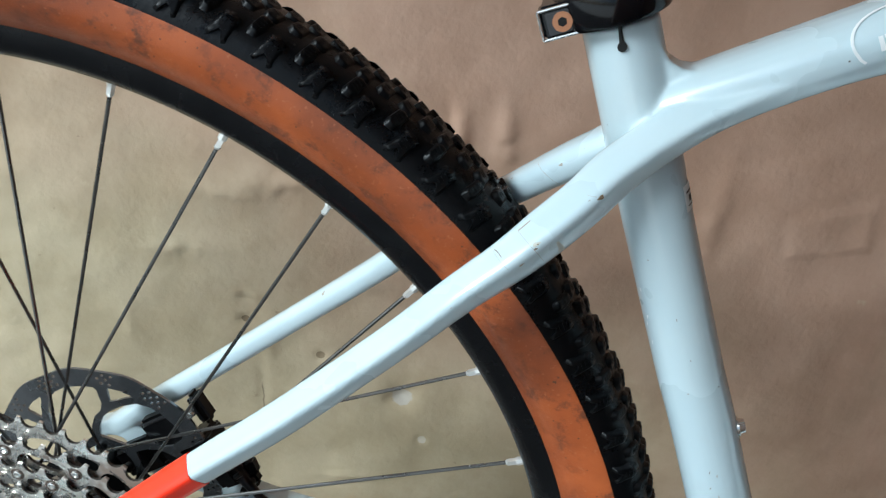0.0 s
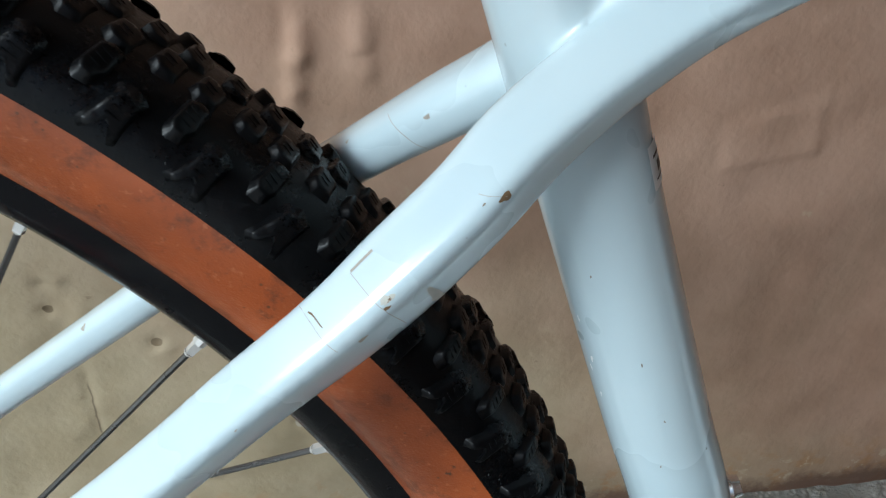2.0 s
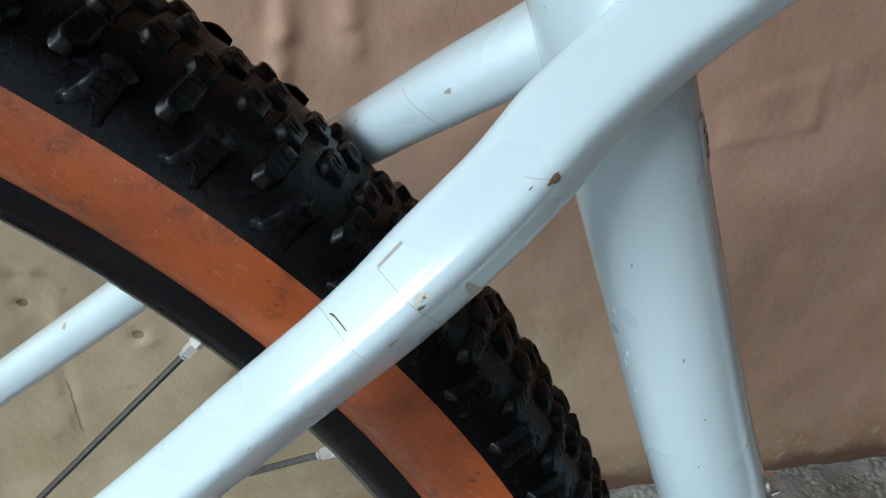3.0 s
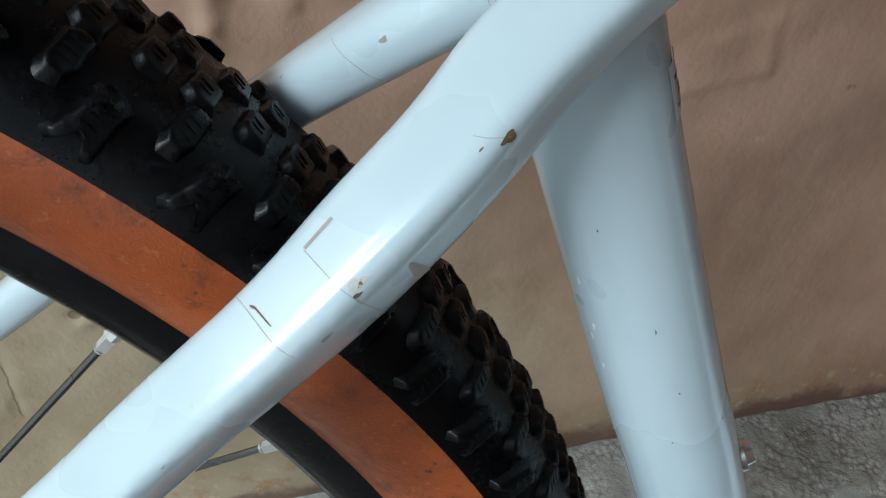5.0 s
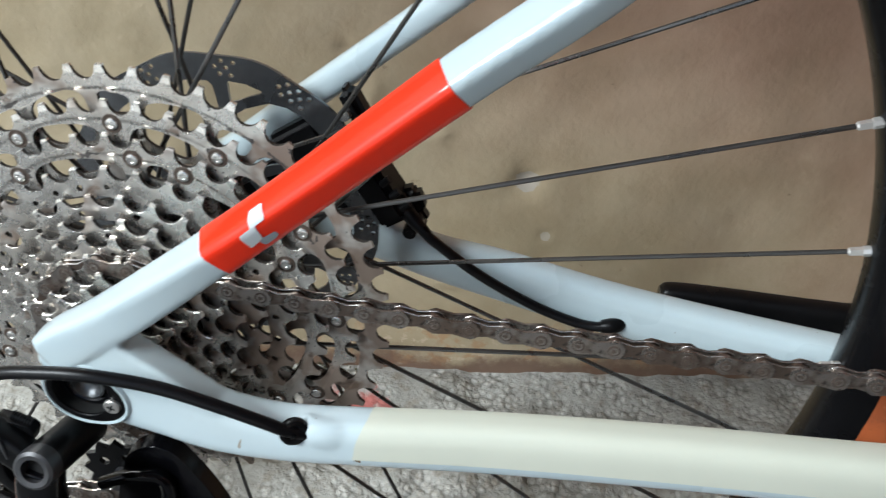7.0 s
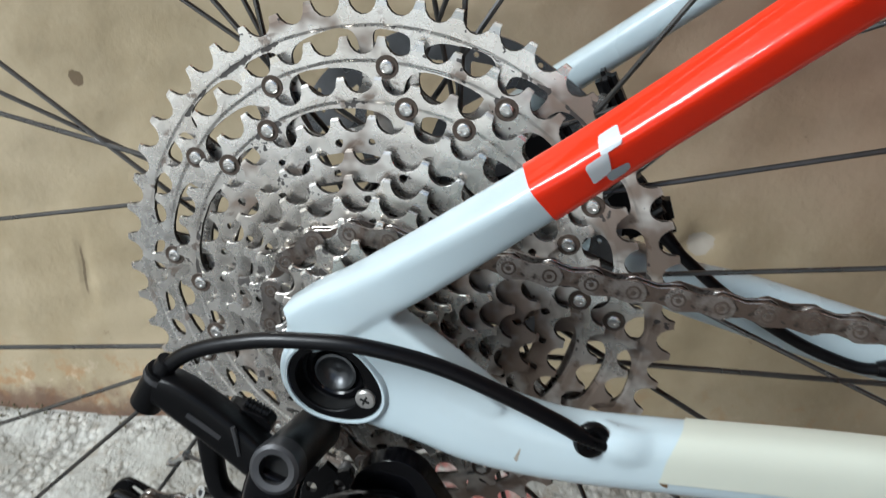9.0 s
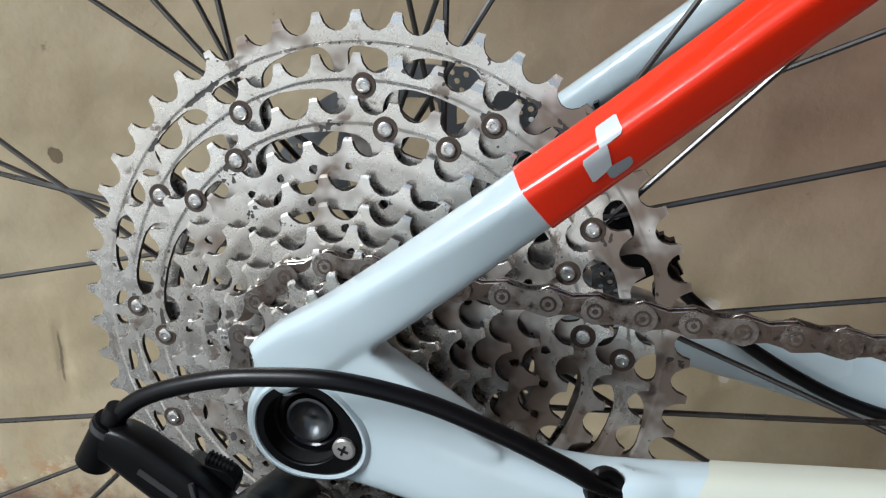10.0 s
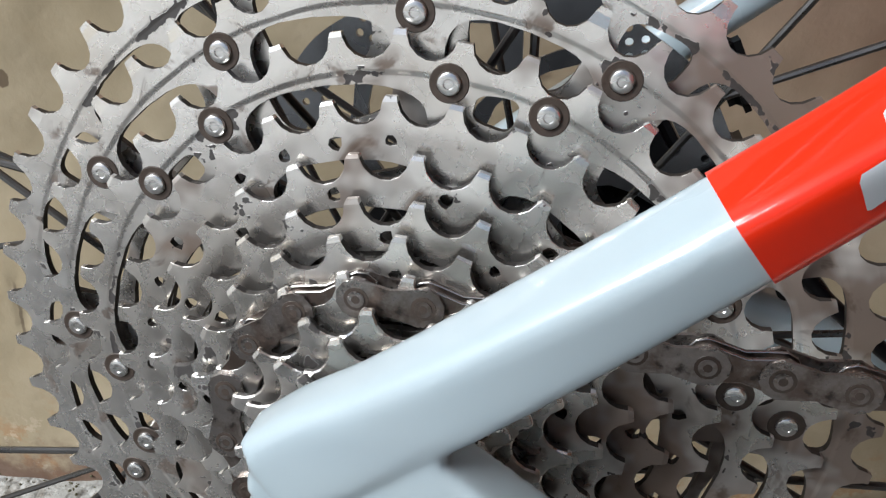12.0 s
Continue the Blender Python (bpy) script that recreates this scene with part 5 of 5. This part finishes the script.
def make_chain():
    ahead, back = (evenly(way, LINK) for way in chain_path())
    pins = ahead[:0:-1] + back
    outer = link_mesh("outer_link", 0.00235, 0.0042, 0.0029, 0.0009, True)
    inner = link_mesh("inner_link", 0.00140, 0.0041, 0.0027, 0.0009, False)
    root = None
    for i, (a, b) in enumerate(zip(pins, pins[1:])):
        y = -0.0574 if a[1] < 0.31 and a[0] < 0.0 else CHAIN_Y if a[0] < 0.1 else CHAIN_Y + 0.002 * min(1.0, (a[0] - 0.1) / 0.3)
        m = Matrix.Translation((a[0], y, a[1])) @ Matrix.Rotation(-math.atan2(b[1] - a[1], b[0] - a[0]), 4, "Y")
        kind = (i + 1) % 2
        ob = new("outer_link" if kind else "inner_link", outer if kind else inner)
        if root is None:
            root = new("chain")
            root.parent = bicycle
            root["label"] = "rusty brown roller chain"
        ob.parent, ob.matrix_basis = root, m
        bev = ob.modifiers.new("edge", "BEVEL")
        bev.width, bev.segments, bev.limit_method, bev.material = 0.00026, 2, "ANGLE", 2


make_chain()


# ---------------------------------------------------------------- axle end, hanger and gear mechanism
def soften(ob, width):
    b = ob.modifiers.new("edge", "BEVEL")
    b.width, b.segments, b.limit_method, b.angle_limit = width, 2, "ANGLE", radians(40)
    return ob


def make_axle_end():
    y = -0.0855
    # teardrop plate round the hollow, the hollow itself, and the axle at its floor
    outline = []
    for k in range(48):
        a = 2 * math.pi * k / 48
        pull = max(0.0, math.cos(a - radians(-24))) ** 4
        outline.append(((0.0138 + 0.0040 * pull) * math.cos(a), AXLE + (0.0138 + 0.0040 * pull) * math.sin(a)))
    bm = bmesh.new()
    stamped(bm, outline, [circle(0, AXLE, 0.0112, 40)], y - 0.0010, y + 0.0005)
    soften(part("recess_plate", bm, BLACK, frame_part, "black teardrop plate round the axle"), 0.0004)
    bm = bmesh.new()
    lathe(bm, [(0.0113, y), (0.0110, -0.0805), (0.0094, -0.0805)], 40, (0, 0, AXLE))
    part("axle_recess", bm, HOLE, frame_part, "dark recess round the axle")
    bm = bmesh.new()
    lip = [[bm.verts.new((vx * s, yy, AXLE + (vz - AXLE) * s)) for vx, vz in outline] for s, yy in ((1.0, y - 0.0002), (1.02, y - 0.0012), (1.07, y - 0.0013), (1.12, y - 0.0006), (1.17, y + 0.0015))]
    for a, b in zip(lip, lip[1:]):
        for k in range(48):
            bm.faces.new((a[k], a[(k + 1) % 48], b[(k + 1) % 48], b[k]))
    part("recess_lip", bm, PAINT, frame_part, "painted lip of the axle recess")
    bm = bmesh.new()
    lathe(bm, [(0.0102, 0.0), (0.0100, -0.0010), (0.0084, -0.0012), (0.0074, -0.0004), (0.0069, -0.0016), (0.0061, -0.0018), (0.0054, -0.0006), (0.0036, 0.0012), (0.0016, 0.0017), (0.0, 0.0013)], 36, (0.0006, -0.0808, AXLE + 0.0006), False, [0, 0, 0, 0, 1, 1, 1, 1, 1])
    part("axle_end", bm, [GLOSS, plain("dull_axle_steel", (0.11, 0.115, 0.12), 0.36, 0.85, 0.6, 350.0, 0.0004)], frame_part, "dull steel axle end with a hollow")
    bm = bmesh.new()
    c = Vector((0.0122, y - 0.0010, 0.3632))
    lathe(bm, [(0.0033, 0.0), (0.0033, -0.0010), (0.0028, -0.0015), (0.0, -0.0017)], 20, c, False, [0, 0, 0])
    for turn in (0, 90):
        m = Matrix.Translation(c + Vector((0, -0.0017, 0))) @ Matrix.Rotation(radians(turn + 20), 4, "Y") @ Matrix.Diagonal((0.0032, 0.0003, 0.0007, 1))
        q = len(bm.faces)
        bmesh.ops.create_cube(bm, size=1.0, matrix=m)
        bm.faces.ensure_lookup_table()
        for f in bm.faces[q:]:
            f.material_index = 1
    part("cross_head_screw", bm, [STEEL, HOLE], frame_part, "silver cross-head screw")


make_axle_end()

HOUSING = [(-0.0535, -0.1000, 0.3600, 0.0025), (-0.0495, -0.1000, 0.3685, 0.0025), (-0.0390, -0.1005, 0.3785, 0.0025), (-0.0200, -0.1010, 0.3865, 0.0025), (-0.0030, -0.1010, 0.3900, 0.0025), (0.0150, -0.1000, 0.3910, 0.0025), (0.0362, -0.0960, 0.3862, 0.0025), (0.0560, -0.0925, 0.3780, 0.0025), (0.0720, -0.0893, 0.3698, 0.0025), (0.0800, -0.0868, 0.3645, 0.0025), (0.0860, -0.0832, 0.3604, 0.0025), (0.0920, -0.0785, 0.3565, 0.0025)]
bm = bmesh.new()
sweep(bm, HOUSING, 16)
part("shift_cable", bm, CABLE, bicycle, "black gear cable housing")
bm = bmesh.new()
lathe(bm, [(0.0026, -0.0010), (0.0040, -0.0016), (0.0054, -0.0012), (0.0058, 0.0004), (0.0054, 0.0020)], 24)
grommet = part("cable_grommet", bm, BLACK, frame_part, "black rubber cable grommet")
grommet.matrix_basis = Matrix.Translation((0.0830, -0.0850, 0.3624)) @ Matrix.Rotation(radians(28), 4, "Z") @ Matrix.Rotation(radians(-8), 4, "X")


def rounded(points, r, n=4):
    """A closed outline with its corners cut round."""
    out = []
    m = len(points)
    for i in range(m):
        p, a, b = (Vector(points[j % m]).to_2d() if len(points[j % m]) > 2 else Vector(points[j % m]) for j in (i, i - 1, i + 1))
        u, v = (a - p), (b - p)
        ru, rv = min(r, u.length * 0.45), min(r, v.length * 0.45)
        s, e = p + u.normalized() * ru, p + v.normalized() * rv
        for k in range(n + 1):
            t = k / n
            q = s * (1 - t) ** 2 + p * 2 * t * (1 - t) + e * t**2
            out.append((q.x, q.y))
    return out


def make_derailleur():
    # knuckle: a hollow tube that stands out from the hanger
    bm = bmesh.new()
    far, near = Vector((-0.0080, -0.0740, 0.3375)), Vector((-0.0081, -0.1120, 0.3505))
    rod(bm, far, near - (near - far).normalized() * 0.004, 0.0082, 28, 0.0080)
    body = part("rear_derailleur", bm, BLACK, bicycle, "black rear derailleur with a long cage")
    soften(body, 0.0008)
    way = (near - far).normalized()
    bm = bmesh.new()
    lathe(bm, [(0.0047, 0.006), (0.0047, -0.0008), (0.0066, -0.0012), (0.0078, -0.0004), (0.0082, 0.0020), (0.0082, 0.0060)], 32)
    cap = part("pivot_cap", bm, SATIN, body, "dark grey pivot ring with a hollow bore")
    turn = way.to_track_quat("-Y", "Z").to_matrix().to_4x4()
    cap.matrix_basis = Matrix.Translation(near) @ turn
    bm = bmesh.new()
    rod(bm, near - way * 0.0035, near - way * 0.0045, 0.0050, 20)
    part("pivot_bore", bm, HOLE, body, "dark bore")
    # cable arm
    bm = bmesh.new()
    sweep(bm, [(-0.0525, -0.1000, 0.3640, 0.0050, 0.0046), (-0.0450, -0.1005, 0.3625, 0.0066, 0.0050), (-0.0350, -0.1010, 0.3570, 0.0072, 0.0050), (-0.0240, -0.1015, 0.3500, 0.0072, 0.0050), (-0.0130, -0.1030, 0.3430, 0.0066, 0.0050)], 20, 4.5)
    soften(part("cable_arm", bm, BLACK, body, "black cable arm"), 0.0006)
    bm = bmesh.new()
    stamped(bm, rounded([(-0.0300, 0.3600), (-0.0170, 0.3575), (-0.0145, 0.3550), (-0.0170, 0.3480), (-0.0300, 0.3540)], 0.002), [], -0.0985, -0.0930)
    soften(part("arm_web", bm, BLACK, body), 0.0008)
    bm = bmesh.new()
    rod(bm, (-0.0240, -0.0955, 0.3600), (-0.0165, -0.0955, 0.3572), 0.0015, 14)
    for k in range(6):
        p = Vector((-0.0236, -0.0955, 0.3599)) + Vector((0.0011, 0, -0.00042)) * k
        rod(bm, p, p + Vector((0.0005, 0, -0.0002)), 0.0019, 14)
    part("adjuster", bm, BLACK, body, "ribbed black adjuster")
    bm = bmesh.new()
    sweep(bm, [(-0.0238, -0.1062, 0.3580, 0.0008), (-0.0226, -0.1066, 0.3540, 0.0009), (-0.0218, -0.1064, 0.3480, 0.0008)], 8)
    part("arm_ridge", bm, SATIN, body, "worn grey ridge")
    bm = bmesh.new()
    c0, c1 = Vector((-0.0560, -0.1000, 0.3555)), Vector((-0.0492, -0.1000, 0.3695))
    rod(bm, c0, c1, 0.0052, 24, 0.0047)
    part("cable_stop", bm, BLACK, body)
    bm = bmesh.new()
    w = (c1 - c0).normalized()
    rod(bm, c1 - w * 0.003, c1 - w * 0.0012, 0.0053, 26, 0.0051)
    part("stop_ring", bm, SATIN, body, "worn grey rim of the cable stop")
    bm = bmesh.new()
    rod(bm, c1 - w * 0.001, c1 + w * 0.0045, 0.0036, 20, 0.0031)
    part("housing_end", bm, CABLE, body)
    # maker's name as a plain bar
    bm = bmesh.new()
    m = Matrix.Translation((-0.0335, -0.1061, 0.3560)) @ Matrix.Rotation(radians(31), 4, "Y") @ Matrix.Diagonal((0.0125, 0.0004, 0.0020, 1))
    bmesh.ops.create_cube(bm, size=1.0, matrix=m)
    part("name_bar", bm, SATIN, body, "grey bar of worn print")
    # strut under the arm
    bm = bmesh.new()
    sweep(bm, [(-0.0368, -0.0960, 0.3500, 0.0044, 0.003), (-0.0370, -0.0950, 0.3350, 0.0036, 0.003), (-0.0355, -0.0940, 0.3215, 0.0034, 0.003), (-0.0290, -0.0935, 0.3150, 0.0042, 0.003), (-0.0180, -0.0940, 0.3150, 0.0060, 0.0035)], 14, 4.0)
    part("strut", bm, BLACK, body)
    for x, z in ((-0.0447, 0.3083), (-0.0402, 0.3130)):
        bm = bmesh.new()
        d = Vector((-0.5, -0.7, 0.5)).normalized()
        o = Vector((x, -0.0890, z))
        rod(bm, o, o + d * 0.006, 0.0024, 14)
        rod(bm, o + d * 0.0060, o + d * 0.0061, 0.0012, 6, slot=1)
        part("limit_screw", bm, [SILVER, HOLE], body, "silver limit screw")
    # outer link of the parallelogram
    bm = bmesh.new()
    sweep(bm, [(-0.0090, -0.1060, 0.3470, 0.0085, 0.0060), (-0.0120, -0.1060, 0.3330, 0.0090, 0.0065), (-0.0130, -0.1040, 0.3170, 0.0098, 0.0065), (-0.0060, -0.1010, 0.3000, 0.0120, 0.0070), (0.0100, -0.0960, 0.2820, 0.0130, 0.0070), (0.0300, -0.0900, 0.2650, 0.0130, 0.0070)], 20, 3.2, (0, 1, 0))
    soften(part("outer_link", bm, GLOSS, body, "gloss black outer link"), 0.0006)
    bm = bmesh.new()
    sweep(bm, [(0.0000, -0.1055, 0.3230, 0.0010, 0.0007), (0.0010, -0.1060, 0.3130, 0.0012, 0.0007), (-0.0030, -0.1070, 0.3050, 0.0010, 0.0007)], 8)
    part("link_edge", bm, SATIN, body, "paler metal edge")
    bm = bmesh.new()
    for dx, wd in ((0.0, 0.010), (0.009, 0.004)):
        m = Matrix.Translation((0.012 + dx, -0.1035, 0.2850 - dx * 0.6)) @ Matrix.Rotation(radians(32), 4, "Y") @ Matrix.Diagonal((wd, 0.0004, 0.0034, 1))
        bmesh.ops.create_cube(bm, size=1.0, matrix=m)
    part("name_bar", bm, SATIN, body, "grey bar of worn print")
    # inner link and guide body, nearer the wheel
    bm = bmesh.new()
    stamped(bm, rounded([(0.0080, 0.3270), (0.0200, 0.3345), (0.0300, 0.3310), (0.0420, 0.3130), (0.0500, 0.2960), (0.0480, 0.2700), (0.0200, 0.2550), (-0.0040, 0.2800), (0.0020, 0.3060)], 0.006), [], -0.0780, -0.0700)
    soften(part("inner_link", bm, GLOSS, body, "gloss black inner link"), 0.0022)
    bm = bmesh.new()
    sweep(bm, [(-0.002, -0.0830, 0.3120, 0.003, 0.003), (0.0100, -0.0830, 0.3190, 0.0026, 0.003), (0.0225, -0.0815, 0.3200, 0.0026, 0.003), (0.0260, -0.0810, 0.3130, 0.003, 0.003), (0.0250, -0.0810, 0.3000, 0.0036, 0.003)], 12, 2.4)
    part("link_rib", bm, GLOSS, body)
    # cage with its pulleys
    bm = bmesh.new()
    outline = rounded([(-0.1045, 0.2690), (-0.0965, 0.2780), (-0.0765, 0.2700), (-0.0550, 0.2605), (-0.0350, 0.2550), (-0.0100, 0.2560), (0.0180, 0.2900), (0.0240, 0.2600), (-0.0200, 0.2270), (-0.0700, 0.2060), (-0.1040, 0.2150)], 0.005)
    stamped(bm, outline, [rounded([(-0.1000, 0.2675), (-0.0955, 0.2660), (-0.0915, 0.2615), (-0.0975, 0.2580)], 0.0025), circle(-0.0790, 0.2400, 0.0135, 24)], -0.0640, -0.0615)
    soften(part("outer_cage", bm, BLACK, body, "black outer cage plate with windows"), 0.0008)
    bm = bmesh.new()
    sweep(bm, [(-0.0965, -0.0645, 0.2768, 0.0012), (-0.0765, -0.0645, 0.2690, 0.0012), (-0.0550, -0.0645, 0.2596, 0.0012), (-0.0350, -0.0645, 0.2540, 0.0010)], 8)
    part("cage_rim", bm, SATIN, body, "paler metal rim of the cage plate")
    bm = bmesh.new()
    stamped(bm, [(x - 0.003, z - 0.003) for x, z in outline], [rounded([(-0.0985, 0.2690), (-0.0955, 0.2715), (-0.0890, 0.2670), (-0.0920, 0.2640)], 0.002)], -0.0530, -0.0510)
    soften(part("inner_cage", bm, BLACK, body, "black inner cage plate"), 0.0008)
    for x, z, r in ((-0.0790, 0.2400, 0.0205), (-0.0080, 0.2900, 0.0190)):
        bm = bmesh.new()
        teeth = []
        for k in range(26):
            a = 2 * math.pi * k / 26
            q = r if k % 2 else r - 0.0035
            teeth.append((x + q * math.cos(a), z + q * math.sin(a)))
        stamped(bm, teeth, [circle(x, z, 0.003)] + [circle(x + 0.010 * math.cos(k * 1.256), z + 0.010 * math.sin(k * 1.256), 0.0025, 10) for k in range(5)], -0.0585, -0.0563)
        part("jockey_wheel", bm, BLACK, body, "black toothed jockey wheel")
        bm = bmesh.new()
        rod(bm, (x, -0.0665, z), (x, -0.0385, z), 0.0036, 14)
        part("pulley_bolt", bm, SATIN, body)
    # loose wire end with its crimp
    bm = bmesh.new()
    sweep(bm, [(-0.0380, -0.0945, 0.3300, 0.0007), (-0.0450, -0.0900, 0.3270, 0.0007), (-0.0520, -0.0855, 0.3243, 0.0007)], 8)
    part("gear_wire", bm, SPOKE, body)
    bm = bmesh.new()
    rod(bm, (-0.0512, -0.0860, 0.3245), (-0.0535, -0.0847, 0.3225), 0.0019, 12)
    rod(bm, (-0.0535, -0.0847, 0.3225), (-0.0598, -0.0817, 0.3158), 0.0012, 10)
    rod(bm, (-0.0598, -0.0817, 0.3158), (-0.0622, -0.0805, 0.3138), 0.0018, 12, 0.0010)
    part("wire_crimp", bm, SILVER, body, "crimped silver wire end")
    return body


make_derailleur()

# ---------------------------------------------------------------- far crank
bm = bmesh.new()
sweep(bm, [(0.2360, 0.0800, 0.3280, 0.0080, 0.0050), (0.2420, 0.0800, 0.3281, 0.0106, 0.0065), (0.2700, 0.0795, 0.3284, 0.0114, 0.0070), (0.3300, 0.0770, 0.3300, 0.0118, 0.0070), (0.3900, 0.0730, 0.3335, 0.0150, 0.0075), (0.4250, 0.0700, 0.3330, 0.0200, 0.0080), (0.4420, 0.0700, 0.3330, 0.0140, 0.0080)], 22, 3.4)
crank = part("far_crank", bm, BLACK, bicycle, "black crank arm on the far side")
bm = bmesh.new()
rod(bm, (0.425, 0.044, 0.333), (0.425, 0.078, 0.333), 0.0150, 28)
part("crank_spindle", bm, BLACK, crank)
bm = bmesh.new()
rod(bm, (0.2480, 0.0725, 0.3282), (0.2480, 0.0735, 0.3282), 0.0062, 20)
part("pedal_eye", bm, HOLE, crank, "empty threaded pedal eye")
